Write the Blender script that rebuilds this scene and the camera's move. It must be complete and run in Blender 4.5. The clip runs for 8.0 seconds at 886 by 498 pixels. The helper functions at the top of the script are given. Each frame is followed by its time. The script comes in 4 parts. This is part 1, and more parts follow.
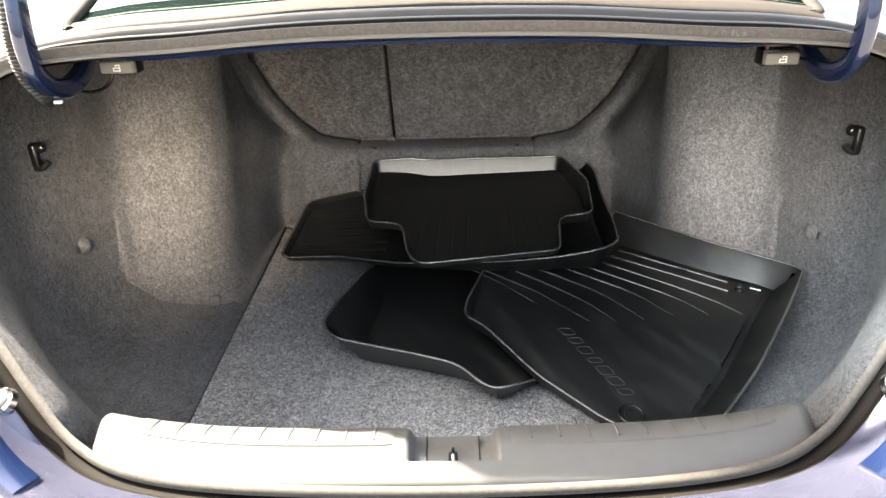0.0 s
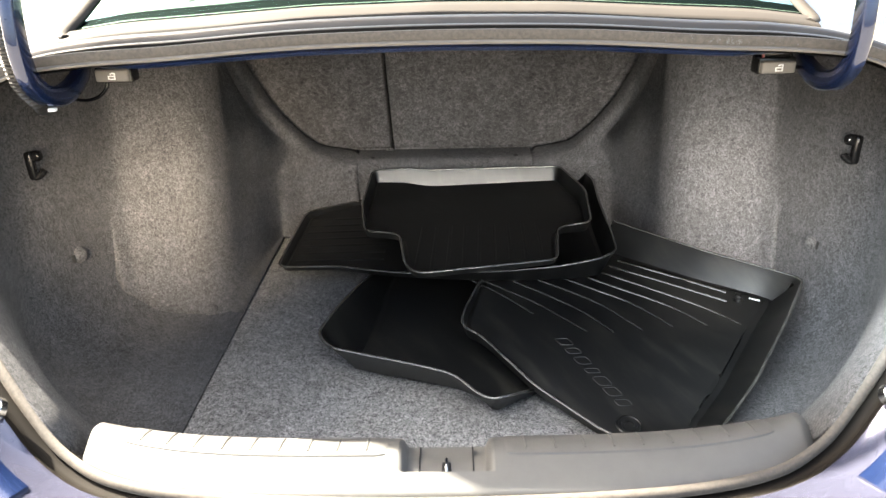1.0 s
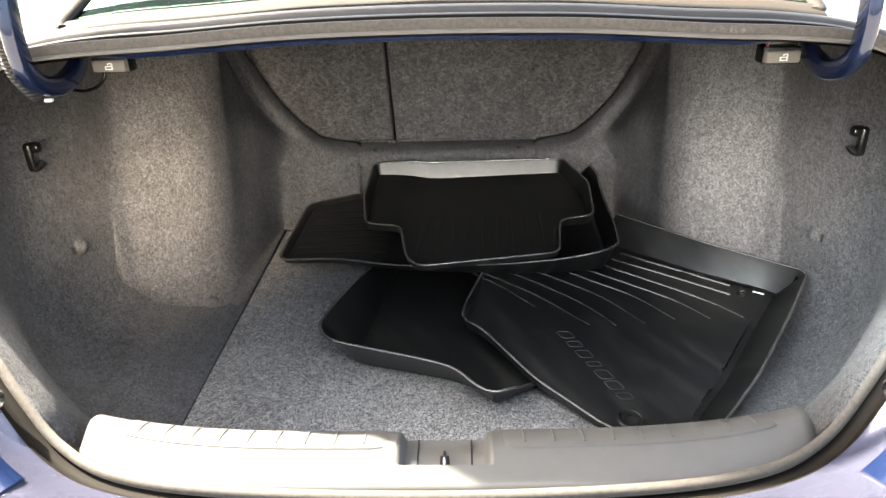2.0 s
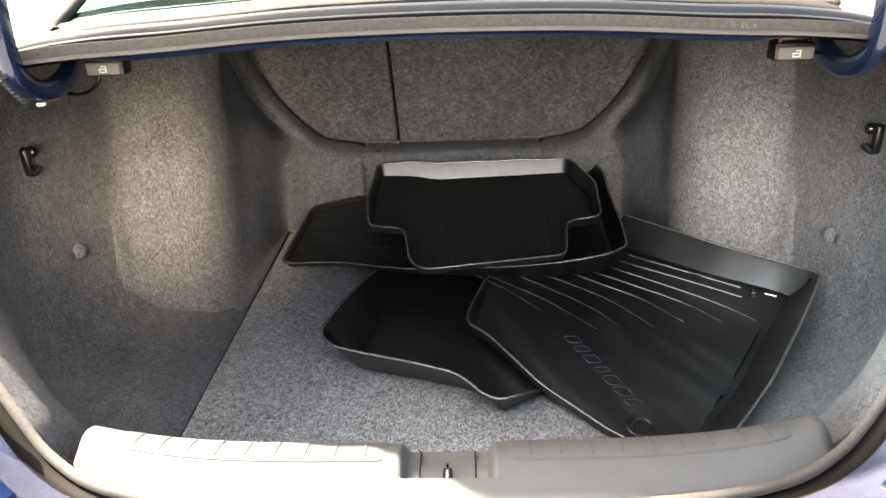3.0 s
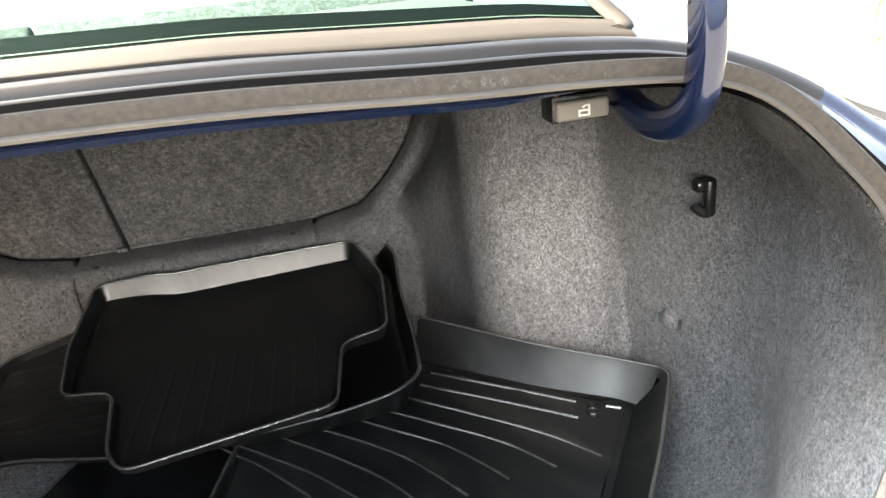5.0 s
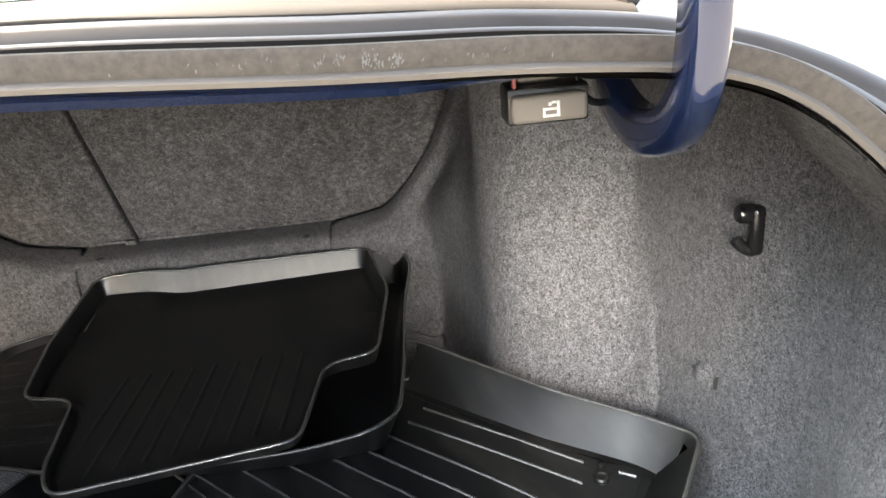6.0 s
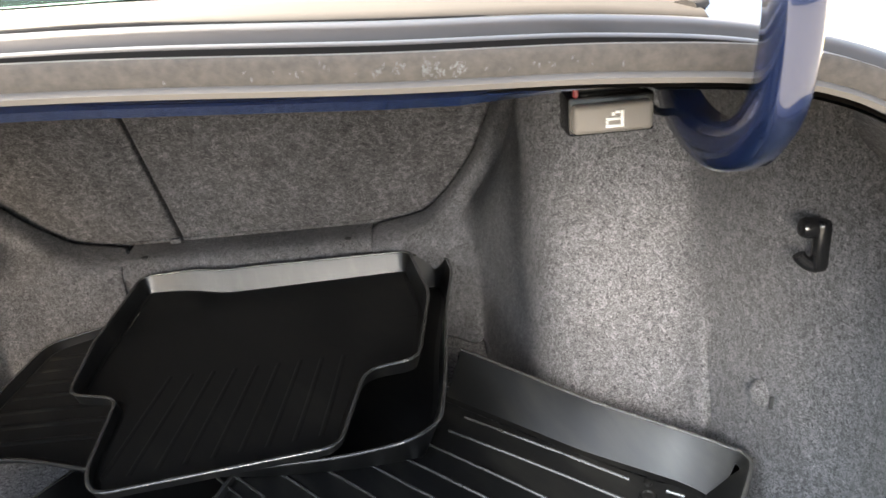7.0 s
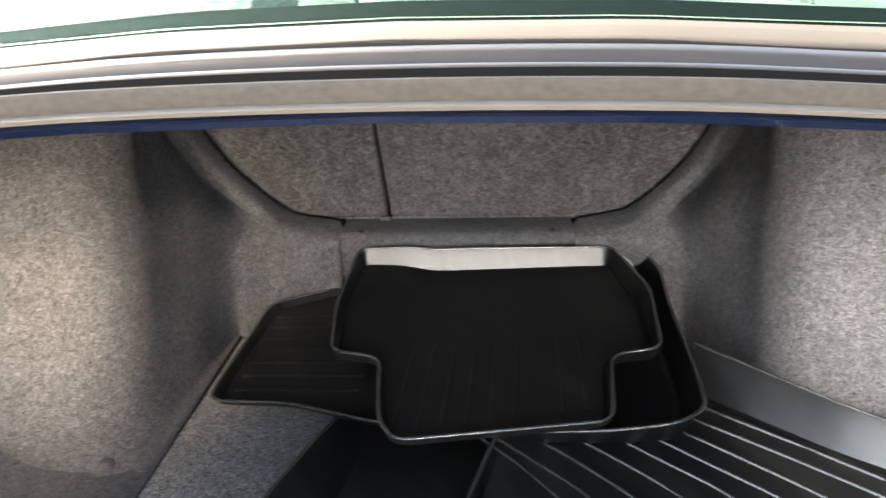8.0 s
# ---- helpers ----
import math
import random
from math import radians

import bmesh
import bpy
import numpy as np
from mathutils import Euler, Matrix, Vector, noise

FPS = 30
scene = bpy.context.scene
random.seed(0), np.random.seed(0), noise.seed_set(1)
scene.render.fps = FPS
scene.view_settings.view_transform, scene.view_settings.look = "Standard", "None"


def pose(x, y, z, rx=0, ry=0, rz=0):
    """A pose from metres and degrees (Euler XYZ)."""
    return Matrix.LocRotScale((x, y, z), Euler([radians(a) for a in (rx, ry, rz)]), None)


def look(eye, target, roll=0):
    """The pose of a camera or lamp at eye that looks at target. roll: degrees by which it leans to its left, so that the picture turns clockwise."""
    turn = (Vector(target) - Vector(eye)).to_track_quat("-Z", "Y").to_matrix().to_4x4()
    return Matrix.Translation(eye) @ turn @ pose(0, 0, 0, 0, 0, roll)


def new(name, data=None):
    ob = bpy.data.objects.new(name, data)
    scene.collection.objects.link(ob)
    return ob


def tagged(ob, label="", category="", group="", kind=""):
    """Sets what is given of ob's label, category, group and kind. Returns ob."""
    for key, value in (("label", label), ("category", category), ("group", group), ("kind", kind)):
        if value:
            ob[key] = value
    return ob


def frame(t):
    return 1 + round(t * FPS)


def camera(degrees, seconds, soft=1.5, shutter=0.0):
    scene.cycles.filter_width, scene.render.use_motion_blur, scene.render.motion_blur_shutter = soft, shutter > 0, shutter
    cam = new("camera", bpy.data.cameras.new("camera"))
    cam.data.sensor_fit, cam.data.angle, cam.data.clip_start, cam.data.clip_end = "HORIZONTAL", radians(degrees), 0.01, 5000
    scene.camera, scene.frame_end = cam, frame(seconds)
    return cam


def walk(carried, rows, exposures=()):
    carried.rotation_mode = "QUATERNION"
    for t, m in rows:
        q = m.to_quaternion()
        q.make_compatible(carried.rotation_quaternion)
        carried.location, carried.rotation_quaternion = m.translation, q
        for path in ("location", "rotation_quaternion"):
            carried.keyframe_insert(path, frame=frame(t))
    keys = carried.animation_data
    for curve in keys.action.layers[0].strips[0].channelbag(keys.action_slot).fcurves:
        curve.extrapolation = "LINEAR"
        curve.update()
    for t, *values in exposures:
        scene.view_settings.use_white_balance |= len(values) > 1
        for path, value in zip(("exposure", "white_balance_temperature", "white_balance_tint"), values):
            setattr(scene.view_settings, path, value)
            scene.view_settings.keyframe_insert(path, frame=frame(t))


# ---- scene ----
cam = camera(64.3, 8.0, shutter=0.3)
PATH = [
    (0, (0.008, -0.601, 1.185), (-0.015, 1.201, 0.317), -1.4),
    (0.5, (0.013, -0.602, 1.182), (-0.014, 1.209, 0.333), -1.3),
    (1, (0.017, -0.598, 1.179), (-0.012, 1.218, 0.342), -1.4),
    (1.5, (0.022, -0.594, 1.175), (-0.017, 1.218, 0.33), -1.5),
    (3, (0.03, -0.568, 1.17), (-0.037, 1.238, 0.315), -2.2),
    (3.5, (0.057, -0.52, 1.153), (-0.003, 1.292, 0.309), -4.0),
    (4, (0.06, -0.433, 1.158), (0.156, 1.383, 0.324), -6.8),
    (4.5, (0.12, -0.312, 1.151), (0.438, 1.484, 0.33), -7.1),
    (4.7, (0.153, -0.267, 1.147), (0.528, 1.524, 0.34), -6.2),
    (5.8, (0.321, -0.117, 1.096), (0.454, 1.723, 0.32), -5.2),
    (6, (0.326, -0.103, 1.094), (0.435, 1.739, 0.322), -5.2),
    (6.5, (0.328, -0.085, 1.094), (0.389, 1.759, 0.321), -5.9),
    (7, (0.318, -0.087, 1.096), (0.325, 1.762, 0.333), -5.3),
    (7.5, (0.229, -0.128, 1.116), (0.148, 1.725, 0.368), -3.9),
    (8, (0.066, -0.156, 1.131), (-0.077, 1.684, 0.361), -2.1),
]
walk(cam, [(t, look(eye, target, roll)) for t, eye, target, roll in PATH], [(0, 3.7, 7200, 7), (3.0, 3.7, 7200, 7), (4.0, 3.86, 7200, 7), (4.7, 3.72, 7200, 7), (6.0, 3.88, 7100, 8), (8, 3.92, 7000, 9)])

# ---------------------------------------------------------------- light
world = bpy.data.worlds.new("sky")
world.use_nodes = True
scene.world = world
SUN_TO = Vector((-0.77, 0.40, 1.0)).normalized()
wn = world.node_tree.nodes
sky = wn.new("ShaderNodeTexSky")
sky.sky_type = "NISHITA"
sky.sun_disc = False
sky.dust_density = 5.0
sky.ozone_density = 0.4
sky.sun_elevation = math.asin(SUN_TO.z)
sky.sun_rotation = math.atan2(SUN_TO.x, SUN_TO.y)
haze = wn.new("ShaderNodeHueSaturation")
haze.inputs["Saturation"].default_value = 0.8
world.node_tree.links.new(sky.outputs[0], haze.inputs["Color"])
world.node_tree.links.new(haze.outputs[0], wn["Background"].inputs[0])
wn["Background"].inputs[1].default_value = 0.08
sun = new("sun", bpy.data.lights.new("sun", "SUN"))
sun.data.energy, sun.data.angle, sun.data.color = 5.0, radians(0.6), (1.0, 0.95, 0.88)
sun.matrix_world = look(SUN_TO * 20, (0, 0, 0))

# area lamps added in the boot opening to stand in for daylight: the bright horizon behind the car at both ends of the
# opening, and the sky overhead
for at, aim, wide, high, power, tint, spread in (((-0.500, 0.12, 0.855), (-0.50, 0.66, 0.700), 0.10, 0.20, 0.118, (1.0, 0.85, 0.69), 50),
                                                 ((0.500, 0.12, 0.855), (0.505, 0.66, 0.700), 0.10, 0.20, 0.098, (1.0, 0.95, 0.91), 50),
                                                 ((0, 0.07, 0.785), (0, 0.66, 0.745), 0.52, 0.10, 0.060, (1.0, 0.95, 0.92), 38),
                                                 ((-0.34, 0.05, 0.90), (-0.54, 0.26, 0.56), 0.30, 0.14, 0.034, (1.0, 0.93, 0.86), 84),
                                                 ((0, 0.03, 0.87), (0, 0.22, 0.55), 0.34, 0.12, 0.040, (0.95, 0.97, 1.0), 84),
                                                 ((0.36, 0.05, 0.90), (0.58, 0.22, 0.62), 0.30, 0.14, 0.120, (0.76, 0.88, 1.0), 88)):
    day = new("opening_fill_lamp", bpy.data.lights.new("opening_fill_lamp", "AREA"))
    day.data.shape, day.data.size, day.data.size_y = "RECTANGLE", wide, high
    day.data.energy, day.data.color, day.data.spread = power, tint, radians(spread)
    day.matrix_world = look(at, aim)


# ---------------------------------------------------------------- materials
def material(name, rough=0.6, metal=0.0, coat=0.0, spec=0.5):
    m = bpy.data.materials.new(name)
    m.use_nodes = True
    b = m.node_tree.nodes["Principled BSDF"]
    b.inputs["Roughness"].default_value = rough
    b.inputs["Metallic"].default_value = metal
    b.inputs["Coat Weight"].default_value = coat
    b.inputs["Coat Roughness"].default_value = 0.04
    b.inputs["Specular IOR Level"].default_value = spec
    return m, m.node_tree.nodes, m.node_tree.links, b


def noise_node(n, l, scale, detail=3.0, stretch=(1, 1, 1), rough=0.6, twist=0.0, turn=0.0):
    co = n.new("ShaderNodeTexCoord")
    mp = n.new("ShaderNodeMapping")
    mp.inputs["Scale"].default_value = stretch
    tx = n.new("ShaderNodeTexNoise")
    tx.inputs["Scale"].default_value = scale
    tx.inputs["Detail"].default_value = detail
    tx.inputs["Roughness"].default_value = rough
    tx.inputs["Distortion"].default_value = twist
    ro = n.new("ShaderNodeVectorRotate")
    ro.rotation_type = "Z_AXIS"
    ro.inputs["Angle"].default_value = radians(turn)
    l.new(co.outputs["Object"], ro.inputs["Vector"])
    l.new(ro.outputs["Vector"], mp.inputs["Vector"])
    l.new(mp.outputs["Vector"], tx.inputs["Vector"])
    return tx.outputs["Fac"]


def ramp(n, l, fac, stops):
    r = n.new("ShaderNodeValToRGB")
    while len(r.color_ramp.elements) < len(stops):
        r.color_ramp.elements.new(0.5)
    for e, (p, c) in zip(r.color_ramp.elements, stops):
        e.position, e.color = p, (*c, 1)
    l.new(fac, r.inputs["Fac"])
    return r.outputs["Color"]


def mix(n, l, fac, a, b, kind="MIX"):
    x = n.new("ShaderNodeMix")
    x.data_type, x.blend_type = "RGBA", kind
    for key, v in ((0, fac), (6, a), (7, b)):
        if isinstance(v, (int, float)):
            x.inputs[key].default_value = v
        elif isinstance(v, tuple):
            x.inputs[key].default_value = (*v, 1)
        else:
            l.new(v, x.inputs[key])
    return x.outputs[2]


def bump(n, l, b, height, strength, distance):
    k = n.new("ShaderNodeBump")
    k.inputs["Strength"].default_value = strength
    k.inputs["Distance"].default_value = distance
    l.new(height, k.inputs["Height"])
    l.new(k.outputs["Normal"], b.inputs["Normal"])


def carpet(name, dark, light, stretch, scale=330.0, edge=0.10, clump=1.0):
    """Needle-felt lining: fine fibres, flecks and a slow change of tone."""
    m, n, l, b = material(name, 0.95, spec=0.15)
    fine = noise_node(n, l, scale, 3.0, stretch, 0.72, 1.6)
    fleck = noise_node(n, l, scale * 1.9, 2.0, (stretch[1], stretch[0] * 1.3, stretch[2]), 0.6, 0.8)
    mid = noise_node(n, l, scale * 0.30, 3.0, stretch, 0.65)
    nap = noise_node(n, l, 42.0, 3.0, (1, 1, 0.5), 0.6)
    slow = noise_node(n, l, 9.0, 2.0)
    c = ramp(n, l, fine, [(0.5 - edge, dark), (0.5 + edge, light)])
    c1 = ramp(n, l, fleck, [(0.34, (0.5, 0.5, 0.51)), (0.55, (1.0, 1.0, 1.0)), (0.70, (1.38, 1.37, 1.36))])
    c2 = ramp(n, l, mid, [(0.3, tuple(1 - clump * v for v in (0.45, 0.45, 0.44))), (0.7, tuple(1 + clump * v for v in (0.42, 0.42, 0.41)))])
    c3 = ramp(n, l, slow, [(0.3, (0.9, 0.89, 0.88)), (0.7, (1.06, 1.06, 1.07))])
    c4 = ramp(n, l, nap, [(0.3, (1 - 0.22 * clump,) * 3), (0.7, (1 + 0.2 * clump,) * 3)])
    c = mix(n, l, 1.0, mix(n, l, 1.0, c, c1, "MULTIPLY"), c4, "MULTIPLY")
    l.new(mix(n, l, 1.0, mix(n, l, 1.0, c, c2, "MULTIPLY"), c3, "MULTIPLY"), b.inputs["Base Color"])
    b.inputs["Sheen Weight"].default_value = 0.04
    b.inputs["Sheen Roughness"].default_value = 0.5
    bump(n, l, b, fine, 0.7, 0.0015)
    return m


def plain(name, color, rough, metal=0.0, coat=0.0, scale=60.0, vary=0.12, grain=0.15, dist=0.0004, spec=0.5, grain_scale=900.0):
    """A moulded surface with slight blotches and fine grain."""
    m, n, l, b = material(name, rough, metal, coat, spec)
    f = noise_node(n, l, scale, 4.0)
    lo = tuple(v * (1 - vary) for v in color)
    hi = tuple(min(1, v * (1 + vary)) for v in color)
    l.new(ramp(n, l, f, [(0.3, lo), (0.7, hi)]), b.inputs["Base Color"])
    mr = n.new("ShaderNodeMapRange")
    mr.inputs["To Min"].default_value, mr.inputs["To Max"].default_value = rough * 0.85, min(1, rough * 1.15)
    l.new(f, mr.inputs["Value"])
    l.new(mr.outputs["Result"], b.inputs["Roughness"])
    if grain:
        bump(n, l, b, noise_node(n, l, grain_scale, 2.0), grain, dist)
    return m


M_FLOOR = carpet("floor_carpet", (0.030, 0.030, 0.032), (0.37, 0.368, 0.365), (1, 1, 1), 420, 0.065, 0.7)
M_SIDE = carpet("side_felt", (0.025, 0.025, 0.0272), (0.151, 0.152, 0.159), (1.15, 1.15, 0.8), 470, 0.10, 0.6)
M_SEAT = carpet("seat_back_felt", (0.025, 0.0247, 0.0255), (0.140, 0.138, 0.142), (1, 1, 1), 400)


def rubber(name, smooth, rough, spec, dusty=1.0):
    """Black moulded rubber with faint brownish dusty streaks, sheen painted into them, and a fine grain."""
    m, n, l, b = material(name, 0.36, spec=spec)
    streak = noise_node(n, l, 9.0, 5.0, (1.0, 5.0, 1.0), 0.65, turn=58)
    grain = noise_node(n, l, 950.0, 2.0)
    dust_sheen = ramp(n, l, streak, [(0.48, tuple(v * dusty for v in (0.0052, 0.0055, 0.0057))), (0.78, tuple(v * dusty for v in (0.020, 0.0192, 0.0165)))])
    l.new(dust_sheen, b.inputs["Base Color"])
    mr = n.new("ShaderNodeMapRange")
    mr.inputs["To Min"].default_value, mr.inputs["To Max"].default_value = smooth, rough
    l.new(streak, mr.inputs["Value"])
    l.new(mr.outputs["Result"], b.inputs["Roughness"])
    bump(n, l, b, grain, 0.2, 0.0003)
    return m


M_RUBBER = rubber("black_rubber", 0.3, 0.42, 0.55)
M_MATTE = rubber("grained_black_rubber", 0.40, 0.56, 0.35)
# lighter copy for the mats nearest the opening, their brighter sheen in the colour
M_DUSTY_LIT = rubber("dusty_lit_black_rubber", 0.32, 0.50, 0.5, 1.15)
# paler than the mats: sky glints on rims and ribs are in the base colour
M_RIM = plain("worn_glint_rubber_edge", (0.042, 0.042, 0.040), 0.25, coat=1.0, vary=0.2, grain=0, spec=1.0)
M_TRIM = plain("grey_plastic", (0.088, 0.086, 0.082), 0.5, vary=0.06, grain=0.35, dist=0.0003, grain_scale=1400)
M_SEAL = plain("taupe_seal_rubber", (0.066, 0.057, 0.048), 0.75, scale=230, vary=0.3, grain=0.35, dist=0.0004, grain_scale=600)
M_LIP = plain("pale_seal_lip", (0.14, 0.128, 0.113), 0.55, scale=40, vary=0.1, grain=0.1)
M_PAINT = plain("blue_paint", (0.009, 0.020, 0.066), 0.24, metal=0.5, coat=1.0, scale=20, vary=0.1, grain=0)
# near black: the groove's shade beside the seal is put into this colour
M_GUTTER = plain("dusty_shaded_gutter_paint", (0.012, 0.0102, 0.0085), 0.7, metal=0.0, coat=0.0, scale=12, vary=0.12, grain=0, spec=0.08)
# copies of the blue body paint, with warm reflections and sky glare in their colour
M_DECK = plain("dusty_warm_lit_deck_paint", (0.056, 0.047, 0.038), 0.42, metal=0.15, coat=0.2, scale=14, vary=0.2, grain=0)
M_FLANGE = plain("glare_toned_flange_paint", (0.085, 0.088, 0.13), 0.16, metal=0.6, coat=1.0, scale=14, vary=0.15, grain=0)
M_MOULD = plain("beige_window_moulding", (0.034, 0.0300, 0.0265), 0.7, scale=15, vary=0.08, grain=0.1, spec=0.12)
M_FRIT = plain("black_glass_border", (0.0022, 0.0030, 0.0036), 0.85, vary=0.2, grain=0, spec=0.03)
M_BLACK = plain("black_plastic", (0.005, 0.005, 0.0055), 0.22, vary=0.2, grain=0.1)
M_DARK = plain("dark_gap", (0.01, 0.01, 0.011), 0.9, vary=0.2, grain=0)
M_SLEEVE = plain("corrugated_grey_sleeve", (0.022, 0.021, 0.020), 0.3, vary=0.2, grain=0)
M_CHROME = plain("steel", (0.6, 0.6, 0.6), 0.2, metal=1.0, vary=0.08, grain=0)
M_GREY = plain("handle_grey_plastic", (0.17, 0.158, 0.145), 0.5, vary=0.05, grain=0.2)
M_WHITE = plain("white_print", (0.85, 0.85, 0.85), 0.5, vary=0.03, grain=0)
M_SCUFF = plain("pale_scuff", (0.125, 0.128, 0.125), 0.8, vary=0.2, grain=0)
M_RED = plain("red_plastic", (0.14, 0.015, 0.02), 0.4, vary=0.1, grain=0)
M_SHELF = plain("parcel_shelf_cloth", (0.036, 0.036, 0.034), 0.9, scale=6, vary=0.15, grain=0)
M_GROUND = plain("pale_dry_ground", (0.19, 0.172, 0.145), 0.9, scale=3, vary=0.25, grain=0.5, dist=0.01, grain_scale=40)
M_LEAF = plain("yellow_green_leaf", (0.22, 0.22, 0.025), 0.6, scale=20, vary=0.3, grain=0)
M_STEM = plain("dry_stem", (0.16, 0.17, 0.08), 0.7, scale=30, vary=0.2, grain=0)

M_GLASS = bpy.data.materials.new("green_tinted_glass")
M_GLASS.use_nodes = True
gn, gl = M_GLASS.node_tree.nodes, M_GLASS.node_tree.links
gt, gg, gf, gm = (gn.new("ShaderNodeBsdfTransparent"), gn.new("ShaderNodeBsdfGlossy"), gn.new("ShaderNodeFresnel"), gn.new("ShaderNodeMixShader"))
gt.inputs["Color"].default_value = (0.60, 0.86, 0.77, 1)
gg.inputs["Color"].default_value = (0.06, 0.10, 0.11, 1)
gg.inputs["Roughness"].default_value = 0.02
gf.inputs["IOR"].default_value = 1.12
gl.new(gf.outputs[0], gm.inputs[0])
gl.new(gt.outputs[0], gm.inputs[1])
gl.new(gg.outputs[0], gm.inputs[2])
gl.new(gm.outputs[0], gn["Material Output"].inputs[0])


# ---------------------------------------------------------------- mesh helpers
def mesh_ob(name, verts, faces, mat, parent=None, label="", smooth=True, angle=None):
    me = bpy.data.meshes.new(name)
    me.from_pydata([tuple(v) for v in verts], [], faces)
    bm = bmesh.new()
    bm.from_mesh(me)
    bmesh.ops.recalc_face_normals(bm, faces=bm.faces)
    if angle is not None:
        for e in bm.edges:
            e.smooth = len(e.link_faces) < 2 or e.calc_face_angle(0) < radians(angle)
    bm.to_mesh(me)
    bm.free()
    for p in me.polygons:
        p.use_smooth = smooth
    me.materials.append(mat)
    ob = new(name, me)
    if parent is not None:
        ob.parent = parent
    if label:
        ob["label"] = label
    return ob


def part(name, bm, mat, parent, label="", smooth=True, angle=40):
    bmesh.ops.recalc_face_normals(bm, faces=bm.faces)
    for e in bm.edges:
        e.smooth = len(e.link_faces) < 2 or e.calc_face_angle(0) < radians(angle)
    me = bpy.data.meshes.new(name)
    bm.to_mesh(me)
    bm.free()
    for p in me.polygons:
        p.use_smooth = smooth
    me.materials.append(mat)
    ob = new(name, me)
    ob.parent = parent
    if label:
        ob["label"] = label
    return ob


def thing(name, label, category, at=(0, 0, 0), group="", kind=""):
    e = new(name)
    e.location = at
    e.empty_display_size = 0.05
    return tagged(e, label, category, group, kind)


def box(bm, lo, hi, bevel=0.0, seg=2):
    c = [(a + b) / 2 for a, b in zip(lo, hi)]
    s = [b - a for a, b in zip(lo, hi)]
    r = bmesh.ops.create_cube(bm, size=1, matrix=Matrix.Translation(c) @ Matrix.Diagonal((*s, 1)))
    if bevel:
        es = {e for v in r["verts"] for e in v.link_edges}
        bmesh.ops.bevel(bm, geom=list(es), offset=bevel, segments=seg, affect="EDGES", profile=0.5)
    return r


def spline(points, n, closed=False):
    """Catmull-Rom curve through the points, n samples a span."""
    p = [np.array(q, float) for q in points]
    out = []
    m = len(p)
    for i in range(m if closed else m - 1):
        if closed:
            a, b, c, d = p[i - 1], p[i], p[(i + 1) % m], p[(i + 2) % m]
        else:
            a, b, c, d = p[max(i - 1, 0)], p[i], p[i + 1], p[min(i + 2, m - 1)]
        for k in range(n):
            t = k / n
            out.append(0.5 * (2 * b + (c - a) * t + (2 * a - 5 * b + 4 * c - d) * t * t + (3 * b - a - 3 * c + d) * t ** 3))
    if not closed:
        out.append(p[-1])
    return np.array(out)


def sweep(path, frames, section, closed_path, closed_section=True, caps=True):
    """Verts and faces of a section carried along a path; frames: (out, up) at each point."""
    verts, faces = [], []
    k, m = len(section), len(path)
    for p, (o, u) in zip(path, frames):
        for a, b in section:
            verts.append(p + o * a + u * b)
    for i in range(m if closed_path else m - 1):
        j = (i + 1) % m
        for s in range(k if closed_section else k - 1):
            q = (s + 1) % k
            faces.append((i * k + s, i * k + q, j * k + q, j * k + s))
    if caps and closed_section and not closed_path:
        faces += [tuple(range(k)), tuple(range((m - 1) * k, m * k))]
    return verts, faces


def tube(name, points, radius, mat, parent, label="", n=6, sides=10, flat=1.0):
    """A round bar along a curve."""
    path = spline(points, n) if n > 1 else np.array(points, float)
    frames = []
    side = None
    for i in range(len(path)):
        t = path[min(i + 1, len(path) - 1)] - path[max(i - 1, 0)]
        t = t / np.linalg.norm(t)
        if side is None:
            side = np.cross(t, (0.3, 0.2, 1.0) if abs(t[2]) < 0.9 else (1.0, 0.1, 0.2))
        side = side - t * (side @ t)
        side = side / np.linalg.norm(side)
        frames.append((side, np.cross(t, side)))
    sec = [(radius * math.cos(a), radius * flat * math.sin(a)) for a in (2 * math.pi * i / sides for i in range(sides))]
    v, f = sweep(path, frames, sec, False)
    return mesh_ob(name, v, f, mat, parent, label, angle=50)


def lathe(name, profile, at, axis, mat, parent, label="", sides=20):
    """A turned part: profile of (radius, height) along the axis."""
    q = Vector((0, 0, 1)).rotation_difference(Vector(axis).normalized()).to_matrix()
    verts, faces = [], []
    for r, h in profile:
        for i in range(sides):
            a = 2 * math.pi * i / sides
            verts.append(Vector(at) + q @ Vector((r * math.cos(a), r * math.sin(a), h)))
    for i in range(len(profile) - 1):
        for s in range(sides):
            q2 = (s + 1) % sides
            faces.append((i * sides + s, i * sides + q2, (i + 1) * sides + q2, (i + 1) * sides + s))
    faces += [tuple(range(sides)), tuple(range((len(profile) - 1) * sides, len(profile) * sides))]
    return mesh_ob(name, verts, faces, mat, parent, label, angle=35)


def lerp_table(table, z):
    """Linear interpolation of the rows (z, values...)."""
    if z <= table[0][0]:
        return table[0][1:]
    for a, b in zip(table, table[1:]):
        if z <= b[0]:
            f = (z - a[0]) / (b[0] - a[0])
            return tuple(p + (q - p) * f for p, q in zip(a[1:], b[1:]))
    return table[-1][1:]


